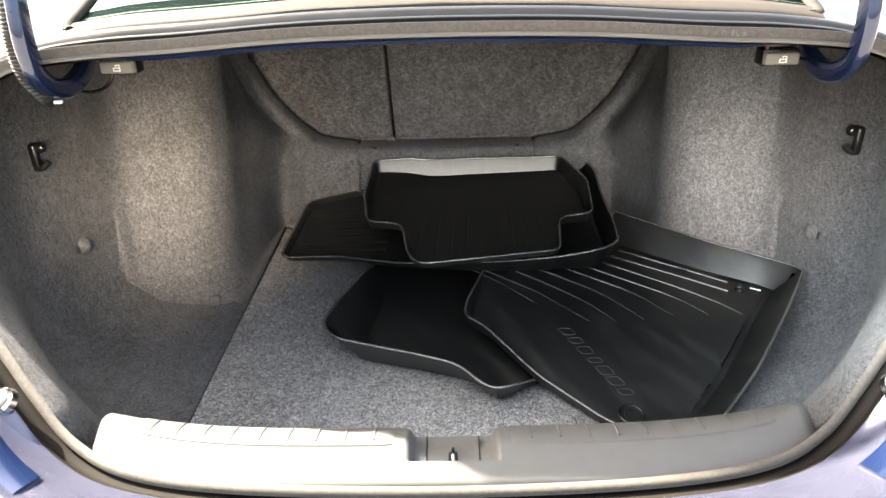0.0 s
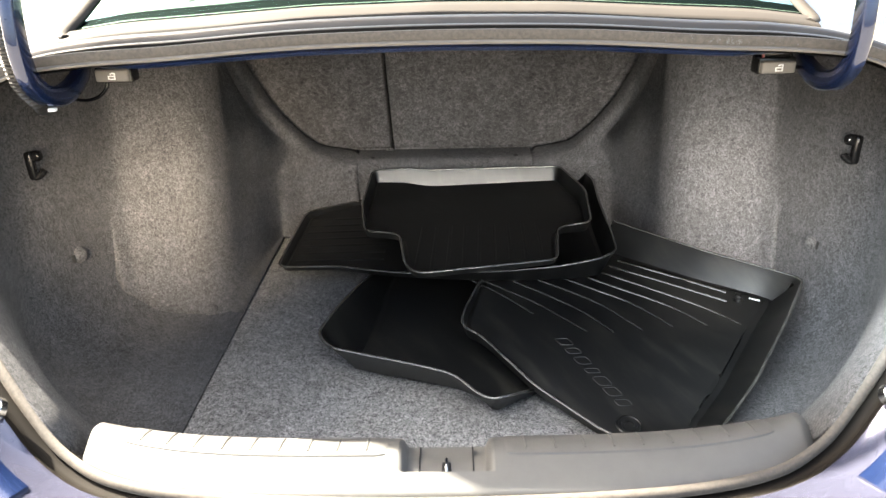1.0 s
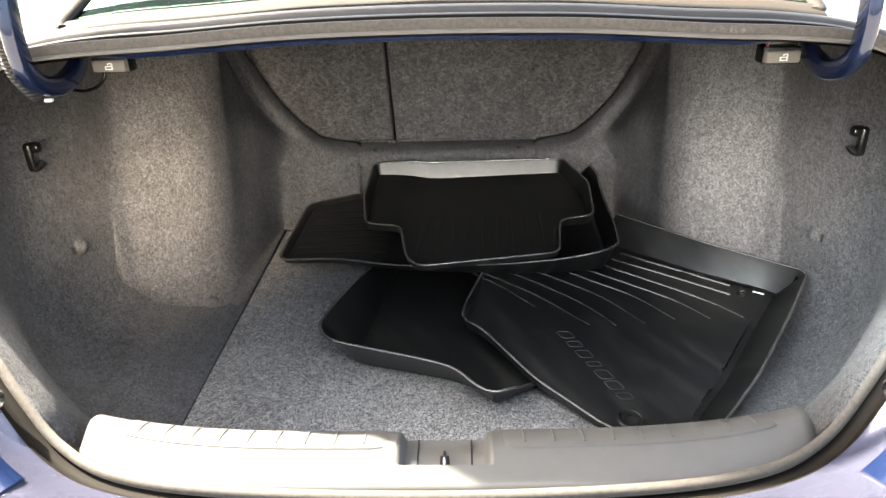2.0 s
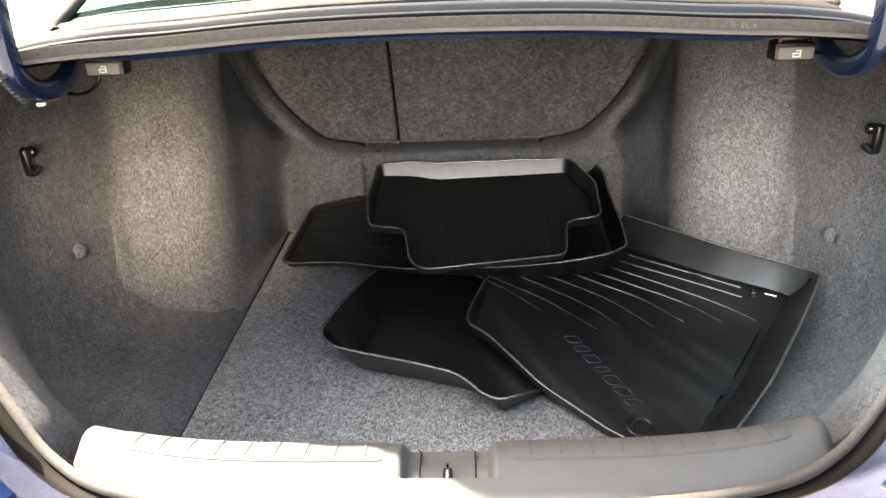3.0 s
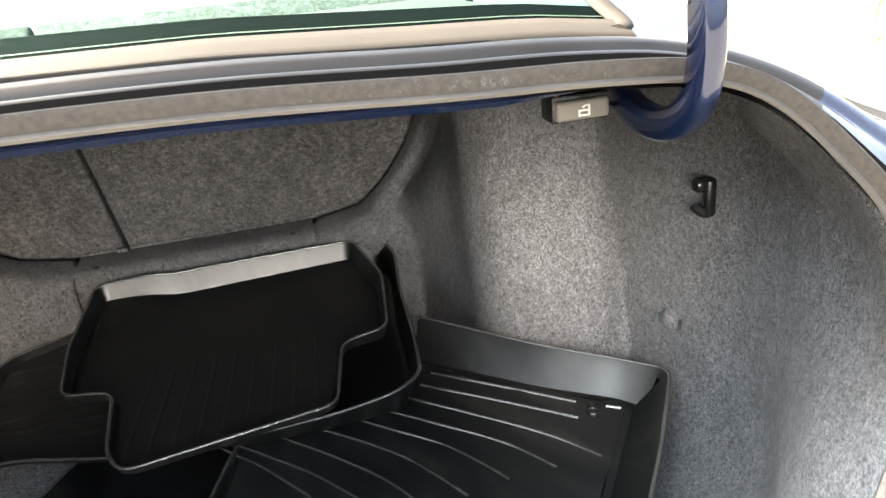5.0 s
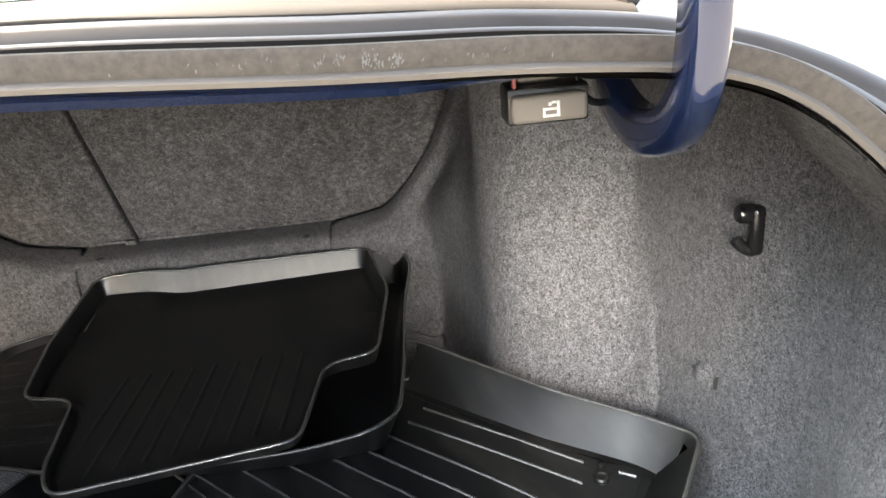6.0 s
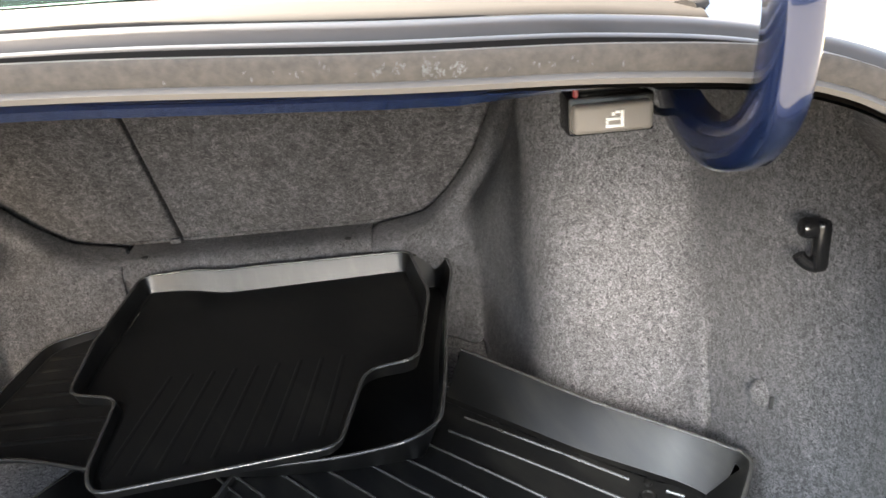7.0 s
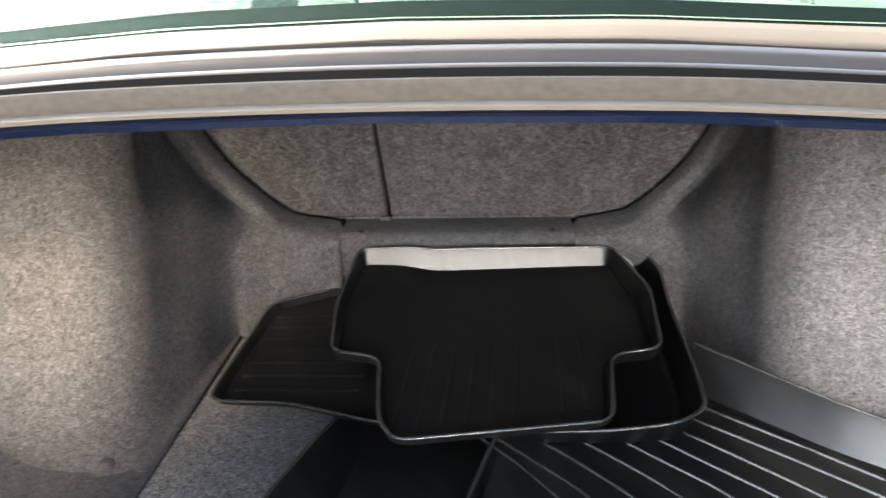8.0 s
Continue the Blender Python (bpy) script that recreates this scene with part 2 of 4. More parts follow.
# ---------------------------------------------------------------- the opening of the boot
FLOOR_Z = 0.525
HALF = [(0, 0.199, 1.070), (0.16, 0.199, 1.0672), (0.30, 0.199, 1.0585), (0.40, 0.203, 1.0530), (0.475, 0.208, 1.043), (0.525, 0.200, 1.022),
        (0.565, 0.178, 0.982), (0.592, 0.148, 0.935), (0.585, 0.113, 0.88), (0.542, 0.076, 0.825), (0.482, 0.038, 0.772), (0.436, 0.004, 0.727),
        (0.388, -0.027, 0.690), (0.32, -0.055, 0.675), (0.2, -0.071, 0.669), (0, -0.077, 0.667)]
LOOP = spline(HALF + [(-x, y, z) for x, y, z in HALF[-2:0:-1]], 6, closed=True)


def loop_frames(path):
    out = []
    m = len(path)
    for i in range(m):
        t = path[(i + 1) % m] - path[i - 1]
        t = t / np.linalg.norm(t)
        o = np.cross(t, (0, 0, 1.0))
        o = -o / np.linalg.norm(o)
        if o @ (path[i] - np.array((0, 0.09, path[i][2]))) < 0:
            o = -o
        u = np.cross(t, o)
        out.append((o, u if u[2] > 0 else -u))
    return out


FRAMES = loop_frames(LOOP)

def slim(verts, count):
    """Narrows a section of that many points where the seal runs low, along the sill."""
    out = []
    for i, p in enumerate(LOOP):
        k = float(np.interp(p[2], [0.70, 0.90], [0.62, 1.0]))
        out += [p + (q - p) * k for q in verts[i * count:(i + 1) * count]]
    return out


seal = thing("boot_seal", "dusty taupe rubber weather seal round the boot opening", "seal", (0, 0.07, 0.66), kind="structure")
v, f = sweep(LOOP, FRAMES, [(-0.006, -0.006), (-0.0068, 0.003), (-0.0055, 0.0052), (-0.002, 0.0055), (0.003, 0.003), (0.006, -0.001), (0.007, -0.006)], True)
seal_bulb = mesh_ob("seal_bulb", slim(v, 7), f, M_SEAL, seal, angle=50)
v, f = sweep(LOOP, FRAMES, [(-0.0085, -0.0098), (-0.0095, -0.0075), (-0.006, -0.0055), (0.006, -0.0055), (0.006, -0.0098)], True)
seal_lip = mesh_ob("seal_lip", slim(v, 5), f, M_LIP, seal, "pale lower lip of the seal", angle=50)
for o in (seal_bulb, seal_lip):
    o.matrix_parent_inverse = Matrix.Translation(seal.location).inverted()

rnd = random.Random(5)
verts, faces = [], []
for xs0, wide, tall, lean, count in ((0.301, 0.0030, 0.0022, 0.9, 12), (0.308, 0.0022, 0.0032, 0.7, 14), (0.3195, 0.0022, 0.0045, -0.2, 22), (0.3235, 0.0020, 0.0042, -0.1, 16), (0.332, 0.0030, 0.0042, 0.15, 30), (0.26, 0.05, 0.004, 0.0, 14), (0.36, 0.06, 0.004, 0.0, 14)):
    for i in range(count):
        z = max(-0.0045, min(0.0040, rnd.gauss(0.0, tall * 0.5)))
        x = xs0 + rnd.gauss(0.0, wide * 0.4) + lean * z
        zc = float(np.interp(abs(x), [h[0] for h in HALF[:6]], [h[2] for h in HALF[:6]])) - 0.001 + z
        yc = float(np.interp(abs(x), [h[0] for h in HALF[:6]], [h[1] for h in HALF[:6]])) - 0.0071
        a, w, h = rnd.uniform(0.9, 1.9), rnd.uniform(0.0004, 0.0015), rnd.uniform(0.00015, 0.0005)
        k = len(verts)
        for p, q in ((-w, 0), (0, -h), (w, 0), (0, h)):
            verts += [(x + p * math.cos(a) - q * math.sin(a), yc, zc + p * math.sin(a) + q * math.cos(a))]
        faces.append((k, k + 1, k + 2, k + 3))
mesh_ob("scuff_marks", verts, faces, M_SCUFF, seal_bulb, "small whitish scuffs on the seal", smooth=False)

car = thing("car_body", "dark blue painted car body round the open boot", "car body", kind="structure")


def ring_strip(name, section, mat, label, keep=lambda z: True):
    """A strip of sheet metal round the opening; section(wide) gives its profile, wide is 1 along the deck."""
    rows = [section(min(1.0, max(0.0, (p[2] - 0.93) / 0.09))) for p in LOOP]
    k, m = len(rows[0]), len(LOOP)
    verts = [p + o * a + u * c for p, (o, u), r in zip(LOOP, FRAMES, rows) for a, c in r]
    faces = [(i * k + j, i * k + j + 1, (i + 1) % m * k + j + 1, (i + 1) % m * k + j) for i in range(m) for j in range(k - 1) if keep(LOOP[i][2])]
    ob = mesh_ob(name, verts, faces, mat, car, label, angle=60)
    bm = bmesh.new()
    bm.from_mesh(ob.data)
    bmesh.ops.delete(bm, geom=[w for w in bm.verts if not w.link_faces], context="VERTS")
    bm.to_mesh(ob.data)
    bm.free()
    return ob


ring_strip("gutter", lambda w: [(-0.004, -0.012), (0.0, -0.010), (0.010, -0.010), (0.015 + 0.022 * w, -0.010 + 0.002 * w), (0.018 + 0.027 * w, -0.005), (0.020 + 0.0275 * w, -0.001), (0.0225 + 0.0270 * w, 0.0003 + 0.0022 * w)], M_GUTTER, "dusty rain gutter with the shade of its groove in the colour")
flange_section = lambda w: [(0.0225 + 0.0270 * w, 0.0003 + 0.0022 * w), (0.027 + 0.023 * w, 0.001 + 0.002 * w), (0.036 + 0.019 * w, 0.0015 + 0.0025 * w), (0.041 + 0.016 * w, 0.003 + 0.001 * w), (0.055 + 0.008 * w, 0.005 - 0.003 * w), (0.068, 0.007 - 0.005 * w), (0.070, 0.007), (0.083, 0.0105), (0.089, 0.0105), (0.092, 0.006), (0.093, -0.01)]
# one painted flange in two colours, each holding the light it reflects
ring_strip("body_flange", flange_section, M_FLANGE, "glossy blue flange round the opening, sky glare toned into its paint", lambda z: z <= 1.0)
ring_strip("deck_flange", flange_section, M_DECK, "dusty flange in front of the rear window, warm reflections toned in as beige", lambda z: z > 1.0)
# dark strip added below the gutter so that no sky leaks in
for s in (-1, 1):
    ids = [i for i in range(len(LOOP)) if s * LOOP[i][0] > 0.40 and LOOP[i][2] > 0.90]
    v, f = sweep(LOOP[ids], [FRAMES[i] for i in ids], [(-0.002, -0.0135), (0.05, -0.0150), (0.15, -0.018), (0.22, -0.010)], False, closed_section=False)
    mesh_ob("leak_skirt", v, f, M_DARK, car, "dark strip added under the gutter to block stray light", angle=60)
for s in (-1, 1):
    ids = [i for i in range(len(LOOP)) if s * LOOP[i][0] > 0.372 and 0.684 < LOOP[i][2] < 0.80]
    v, f = sweep(LOOP[ids], [FRAMES[i] for i in ids], [(0.048, 0.0), (0.0485, 0.007), (0.051, 0.0085), (0.064, 0.010), (0.074, 0.0105), (0.077, 0.0095), (0.0775, 0.0)], False)
    mesh_ob("corner_cap", v, f, M_PAINT, car, "glossy dark blue corner piece of the rear body", angle=45)

# outer skin round the sides and the rear, below the rear window
low = [i for i in range(len(LOOP)) if LOOP[i][1] < 0.2045 and LOOP[i][2] < 1.03]
skin = [(0.096, 0.002), (0.097, -0.006), (0.101, -0.006), (0.103, 0.003), (0.118, 0.004), (0.135, -0.004), (0.150, -0.03), (0.160, -0.10), (0.165, -0.25)]
v, f = sweep(LOOP[low], [(FRAMES[i][0], np.array((0, 0, min(1.0, max(0.02, (0.35 - FRAMES[i][0][1]) / 0.3))))) for i in low], skin, False, closed_section=False)
mesh_ob("quarter_panel", v, f, M_PAINT, car, "glossy dark blue outer panel", angle=45)

# ---------------------------------------------------------------- boot lining
OPEN_EDGE = [(float(p[2]), float(p[0]) + 0.001, float(p[1])) for p in LOOP[24:73]][::-1]
SEAT_EDGE = [(0.680, 0.205), (0.688, 0.25), (0.70, 0.30), (0.725, 0.328), (0.76, 0.354), (0.81, 0.385), (0.86, 0.403), (0.91, 0.421), (1.04, 0.45)]


def seat_y(z):
    return 1.063 - 0.525 * (z - 0.681)


def lining_curve(z, inset=0.0):
    """Plan of the right-hand lining at height z, from the opening to the seat."""
    xo, yo = lerp_table(OPEN_EDGE, max(z, 0.70))
    if z < 0.70:
        f = min(1.0, (0.70 - z) / 0.09)
        xo, yo = xo + (0.40 - xo) * f, yo + (0.035 - yo) * f
    lean = 0.25 * (z - 0.72)
    inn = inset
    wide = min(1.0, max(0.0, (z - 0.80) / 0.08))
    pts = [(xo, yo), (xo + 0.030 + wide * 0.014 - inn * 0.5, yo + 0.056 + wide * 0.016), (0.606 - inn + 0.15 * (xo - 0.48), max(0.24, yo + 0.095)), (0.637 - inn, 0.345), (0.620 - inn, 0.44), (0.602 - inn, 0.545), (0.592 - inn, 0.574 + lean - inn * 0.3),
           (0.578 - inn, 0.596 + lean - inn * 0.6), (0.553 - inn * 0.95, 0.612 + lean - inn), (0.505 - inn * 0.8, 0.638 + lean - inn), (0.470 - inn * 0.6, 0.654 + lean - inn * 0.85), (0.446 - inn * 0.48, 0.676 + lean - inn * 0.8), (0.430 - inn * 0.40, 0.712 + lean - inn * 0.6), (0.418 - inn * 0.3, 0.775 + lean * 0.5), (0.390 - inn * 0.1, 0.885)]
    if z < 0.668:
        pts += [(0.366 - inn * 0.1, 0.924 - inn * 0.3), (0.330 - inn * 0.1, 0.952 - inn * 0.3), (0.27, 0.973 - inn * 0.5), (0.207, 0.985 - inn * 0.5)]
    else:
        # a face towards the opening, then a roll that turns in to the seat back
        xe = lerp_table(SEAT_EDGE, z)[0]
        f = min(1, (z - 0.668) / 0.014)
        g = min(1, (z - 0.668) / 0.05)
        ye = 0.985 + (seat_y(z) - 0.015 - 0.985) * f
        wide = float(np.interp(z, [0.70, 0.80, 0.95], [0.034, 0.022, 0.015]))
        yp = min(0.985, ye - 0.034)
        ends = (((0.366, 0.924), (max(0.366, xe + wide + 0.012), yp - 0.022)), ((0.325, 0.952), (xe + wide, yp - 0.004)), ((0.27, 0.973), (xe + wide * 0.30, yp + 0.006)))
        for (p, q), (u, v) in ends:
            x, y = p + (u - p) * g, q + (v - q) * g
            pts.append((max(x, xe + 0.004), min(y, ye - 0.004)))
        pts.append((xe, ye))
        pts[13] = (max(pts[13][0], xe + wide + 0.012), pts[13][1])
        pts[14] = (max(pts[14][0], xe + wide + 0.008), 0.885 - 0.015 * min(1.0, max(0.0, (xe - 0.31) / 0.05)))
    if inset > 0.02:
        ys = np.maximum.accumulate([p[1] for p in pts[:13]])
        pts[:13] = [(p[0], float(y)) for p, y in zip(pts[:13], ys)]
    return spline(pts, 6)


GUT = np.array([p for p in LOOP if p[0] > 0.30 and p[2] > 0.70])


def gutter_limit(x, y):
    """Height below which the felt stays, under the gutter and the deck."""
    d = np.hypot(GUT[:, 0] - x, GUT[:, 1] - y)
    i = int(d.argmin())
    far = float(np.interp(y, [0.25, 0.36, 0.56], [0.968, 0.978, 1.034]))
    far = float(np.interp(x, [0.50, 0.56], [1.034, far]))
    far = 1.034 + (far - 1.034) * min(1.0, max(0.0, (float(d[i]) - 0.02) / 0.07))
    return float(min(far, GUT[i][2] - 0.006 + max(0.0, d[i] - 0.05) * 0.12))


def lining(name, sign, label):
    low = lining_curve(0.55, 0.112)
    levels = [(FLOOR_Z + 0.0015, low)]
    levels += [(FLOOR_Z + h, lining_curve(0.55 + 0.4 * h, 0.118 - math.sqrt(0.118 ** 2 - (0.118 - h) ** 2))) for h in (0.006, 0.014, 0.026, 0.042, 0.062, 0.085)]
    levels += [(z, lining_curve(z)) for z in (0.64, 0.66, 0.668, 0.672, 0.677, 0.682, 0.69, 0.70, 0.715, 0.735, 0.76, 0.79, 0.82, 0.85, 0.88, 0.91, 0.94, 0.97, 1.0, 1.02, 1.034)]
    P = np.array([[(x, y, z) for x, y in c] for z, c in levels])
    top = P[-1].copy()
    for j in range(P.shape[1]):
        lim = gutter_limit(top[j][0], top[j][1]) if top[j][0] > 0.47 and top[j][1] < 0.6 else 1.034
        for i in range(P.shape[0]):
            x, y, z = P[i][j]
            if z > 0.76:
                z = 0.76 + (z - 0.76) * (lim - 0.76) / (1.034 - 0.76)
                if x > 0.47 and y < 0.5:
                    z = min(z, gutter_limit(x, y))
            P[i][j][2] = z
    for _ in range(10):
        Q = P.copy()
        Q[1:-1, 1:-1] = (P[:-2, 1:-1] + P[2:, 1:-1] + P[1:-1, :-2] + P[1:-1, 2:] + 2 * P[1:-1, 1:-1]) / 6
        Q[-1, 1:-1] = (P[-1, :-2] + P[-1, 2:] + 2 * P[-1, 1:-1]) / 4
        w = np.clip((P[:, :, 2] - 0.80) / 0.06, 0, 1) * np.clip((0.54 - P[:, :, 1]) / 0.08, 0, 1) * (P[:, :, 0] > 0.47)
        P = P + (Q - P) * w[:, :, None]
    P[:, 0, 2] -= 0.001 * np.clip((P[:, 0, 2] - 0.72) / 0.05, 0, 1)
    rows = []
    for r in P:
        row = []
        for j, (x, y, z) in enumerate(r):
            w = 0.004 * min(1.0, j / 8) * noise.noise(Vector((x * 7 + sign * 5, y * 7, z * 7)))
            row.append((sign * (x + w), y + w * 0.5, z))
        rows.append(row)
    # level part of the felt that meets the floor board
    flat = [(sign * min(abs(x) - 0.004, 0.3738), y, FLOOR_Z + 0.0013) for x, y, z in rows[0] if abs(x) > 0.372]
    k = len(rows[0])
    verts = [p for r in rows for p in r]
    faces = [(i * k + j, i * k + j + 1, (i + 1) * k + j + 1, (i + 1) * k + j) for i in range(len(rows) - 1) for j in range(k - 1)]
    n0 = len(verts)
    n1 = len(flat)
    idx = [j for j, p in enumerate(rows[0]) if abs(p[0]) > 0.372]
    verts += flat
    faces += [(idx[j], n0 + j, n0 + j + 1, idx[j + 1]) for j in range(n1 - 1) if idx[j + 1] == idx[j] + 1]
    ob = mesh_ob(name, verts, faces, M_SIDE)
    for p in ob.data.polygons:
        p.use_smooth = True
    so = ob.modifiers.new("thickness", "SOLIDIFY")
    so.thickness, so.offset = 0.006, (-1 if sign > 0 else -1)
    return tagged(ob, label, "boot lining", kind="structure")


lining("wall_right", 1, "grey moulded felt lining over the wheel arch")
wall_left = lining("wall_left", -1, "grey moulded felt lining over the wheel arch")
lathe("pucker", [(0.015, -0.003), (0.011, 0.002), (0.007, 0.0052), (0.003, 0.0068), (0.0006, 0.007)], (-0.4322, 0.5424, 0.538), (0.39, -0.46, 0.8), M_SIDE, wall_left, "small raised pucker in the felt", 18)

bm = bmesh.new()
box(bm, (-0.3755, 0.035, FLOOR_Z - 0.02), (0.3755, 0.988, FLOOR_Z + 0.0008), 0.0014, 2)
tagged(part("floor", bm, M_FLOOR, None), "speckled grey carpet board on the boot floor", "boot floor", kind="structure")

# ledge below the seat backs
sec = [(0.988, 0.52), (0.984, 0.60), (0.983, 0.655), (0.986, 0.669), (0.992, 0.678), (1.002, 0.682), (1.03, 0.683), (1.075, 0.684), (1.10, 0.684), (1.10, 0.52)]
verts = [(x, y, z) for x in np.linspace(-0.2055, 0.2055, 13) for y, z in sec]
k = len(sec)
faces = [(i * k + j, i * k + (j + 1) % k, (i + 1) * k + (j + 1) % k, (i + 1) * k + j) for i in range(12) for j in range(k)]
faces += [tuple(range(k)), tuple(range(12 * k, 13 * k))]
ledge = tagged(mesh_ob("ledge", verts, faces, M_SIDE, angle=50), "felt-covered ledge below the rear seat backs", "ledge", kind="structure")
for x in (-0.168, 0.168):
    lathe("clip", [(0.0055, 0), (0.0055, 0.002), (0.003, 0.003)], (x, 0.998, 0.682), (0, 0, 1), M_DARK, ledge, "small dark retaining clip", 12)


def seat_back(x0, x1, label):
    """One folding seat back, felt on its rear."""
    e = thing("seat_back", label, "seat back", ((x0 + x1) / 2, 1.07, 0.66), "rear seat backs")
    m = Matrix.Translation((0, 1.063, 0.681)) @ Matrix.Rotation(math.atan(0.525), 4, "X")
    bm = bmesh.new()
    box(bm, (x0, 0.0, -0.02), (x1, 0.07, 0.42), 0.006, 3)
    bmesh.ops.transform(bm, matrix=Matrix.Translation(e.location).inverted() @ m, verts=bm.verts)
    part("panel", bm, M_SEAT, e)
    bm = bmesh.new()
    box(bm, (x0 + 0.002, -0.0025, 0.004), (x1 - 0.002, 0.004, 0.011), 0.001, 1)
    bmesh.ops.transform(bm, matrix=Matrix.Translation(e.location).inverted() @ m, verts=bm.verts)
    part("hem", bm, M_SEAT, e, "stitched lower hem")
    return e


seat_back(-0.50, -0.1285, "narrow folding rear seat back covered in grey felt")
seat_back(-0.1222, 0.50, "wide folding rear seat back covered in grey felt")
bm = bmesh.new()
box(bm, (-0.14, 1.045, 0.684), (-0.122, 1.056, 0.692), 0.002, 2)
tagged(part("pull_strap", bm, M_SEAT, None), "short felt strap at the split of the seat backs", "strap")

# steel parcel shelf above, with its rolled rear edge
prof = [(0.197, 0.000), (0.194, -0.004), (0.197, -0.008), (0.206, -0.007), (0.25, -0.005)]


def deck_z(x):
    return float(np.interp(abs(x), [h[0] for h in HALF[:7]], [h[2] for h in HALF[:7]])) - 0.009


xs = np.linspace(-0.66, 0.66, 45)
verts = []
for x in xs:
    z0 = max(deck_z(x), 1.022)
    back = 0.0 if abs(x) < 0.462 else 0.19
    lip = min(1.0, max(0.0, (0.425 - abs(x)) / 0.10))
    verts += [(x, y + back + 0.012 * (1 - lip), (z0 if not back else 1.036) + z * (0.15 + 0.85 * lip)) for y, z in prof] + [(x, 0.46, 1.036), (x, 1.16, 1.036), (x, 1.16, 1.043), (x, 0.46, 1.043), (x, 0.25 + back, (z0 if not back else 1.036) + 0.001)]
k = len(prof) + 5
faces = [(i * k + j, i * k + (j + 1) % k, (i + 1) * k + (j + 1) % k, (i + 1) * k + j) for i in range(len(xs) - 1) for j in range(k)]
faces += [tuple(range(k)), tuple(range((len(xs) - 1) * k, len(xs) * k))]
tagged(mesh_ob("ceiling", verts, faces, M_PAINT, angle=50), "dark blue painted steel underside of the parcel shelf", "parcel shelf", kind="structure")

# unseen shell added behind the linings, closes the boot against light leaks
bm = bmesh.new()
box(bm, (-0.69, 0.03, 0.485), (0.69, 1.17, 0.498))
box(bm, (-0.69, 1.16, 0.498), (0.69, 1.17, 1.036))
for s in (-1, 1):
    box(bm, (min(s * 0.68, s * 0.69), 0.22, 0.498), (max(s * 0.68, s * 0.69), 0.50, 0.94))
    box(bm, (min(s * 0.68, s * 0.69), 0.50, 0.498), (max(s * 0.68, s * 0.69), 1.16, 0.95))
for s in (-1, 1):
    rim = [(LOOP[i] + FRAMES[i][0] * 0.096 + FRAMES[i][1] * 0.004) for i in range(len(LOOP)) if s * LOOP[i][0] > 0.44 and LOOP[i][2] > 0.93]
    rim.sort(key=lambda p: abs(p[0]))
    verts, faces = [], []
    for p in rim:
        d = min(1.0, max(0.0, (abs(p[0]) - 0.46) / 0.2))
        for f in (0.0, 0.15, 0.4, 1.0):
            verts.append((p[0] + s * 0.06 * f, p[1] + 0.75 * f, p[2] + ((1.050 if p[2] > 0.995 else 0.965) - p[2]) * f))
    for i in range(len(rim) - 1):
        for j in range(3):
            faces.append((i * 4 + j, i * 4 + j + 1, i * 4 + j + 5, i * 4 + j + 4))
    mesh_ob("quarter_deck", verts, faces, M_PAINT, car, "blue painted deck beside the rear window")
    # dark boxes added at the corners to stop light leaking past the felt
    q = bmesh.new()
    box(q, (min(s * 0.685, s * 0.70), 0.10, 0.50), (max(s * 0.685, s * 0.70), 0.30, 0.90))
    box(q, (min(s * 0.605, s * 0.70), 0.10, 0.50), (max(s * 0.605, s * 0.70), 0.112, 0.86))
    part("leak_panel", q, M_DARK, car, "dark corner panel added to block stray light")
part("leak_shell", bm, M_DARK, car, "unseen dark shell added behind the linings to block stray light", smooth=False)

# ---------------------------------------------------------------- sill trim
SILL_X = 0.006


def sill_y(x):
    return -0.010 + 0.040 * (abs(x) / 0.39) ** 4


def sill_z(x):
    return 0.684 + 0.001 * (abs(x) / 0.39) ** 4


SILL = [(0.038, -0.150), (0.034, -0.055), (0.029, -0.024), (0.021, -0.0115), (0.010, -0.0060), (0.0, -0.0026), (-0.009, -0.0008), (-0.019, -0.0016), (-0.0325, -0.0060), (-0.0355, -0.0073), (-0.046, -0.0114), (-0.0535, -0.0145), (-0.0570, -0.0168), (-0.0585, -0.022), (-0.0585, -0.05)]


def sill_point(x, d, h):
    return (x + SILL_X, sill_y(x) + d * (1.0 - 0.25 * (abs(x) / 0.39) ** 6), sill_z(x) + h)


trim = thing("sill_trim", "grey plastic sill trim with ribbed scuff plates", "sill trim", (0, 0, 0.52))
TI = Matrix.Translation(trim.location).inverted()
xs = sorted([x for x in np.linspace(-0.388, 0.388, 63) if abs(x) > 0.050] + [-0.050, -0.0455, -0.042, -0.040, 0.040, 0.042, 0.0455, 0.050, -0.02, 0.0, 0.02])
verts = []
for x in xs:
    for d, h in SILL:
        # the latch pocket is sunk into the middle, open towards the boot
        drop = float(np.interp(abs(x), [0.040, 0.042, 0.0455, 0.050], [0.017, 0.0155, 0.003, 0.0]))
        sunk = 1.0 if -0.034 < d and h > -0.03 else 0.0
        verts.append(sill_point(x, d, h - drop * sunk * (1.0 if d < 0.012 else 0.75)))
k = len(SILL)
faces = [(i * k + j, i * k + j + 1, (i + 1) * k + j + 1, (i + 1) * k + j) for i in range(len(xs) - 1) for j in range(k - 1)]
o = mesh_ob("trim_body", verts, faces, M_TRIM, trim, angle=45)
o.matrix_parent_inverse = TI
so = o.modifiers.new("thickness", "SOLIDIFY")
so.thickness = 0.003
SILL_D = [-p[0] for p in SILL[2:12]]
SILL_H = [p[1] for p in SILL[2:12]]


def plate_height(d):
    return float(np.interp(-d, SILL_D, SILL_H))


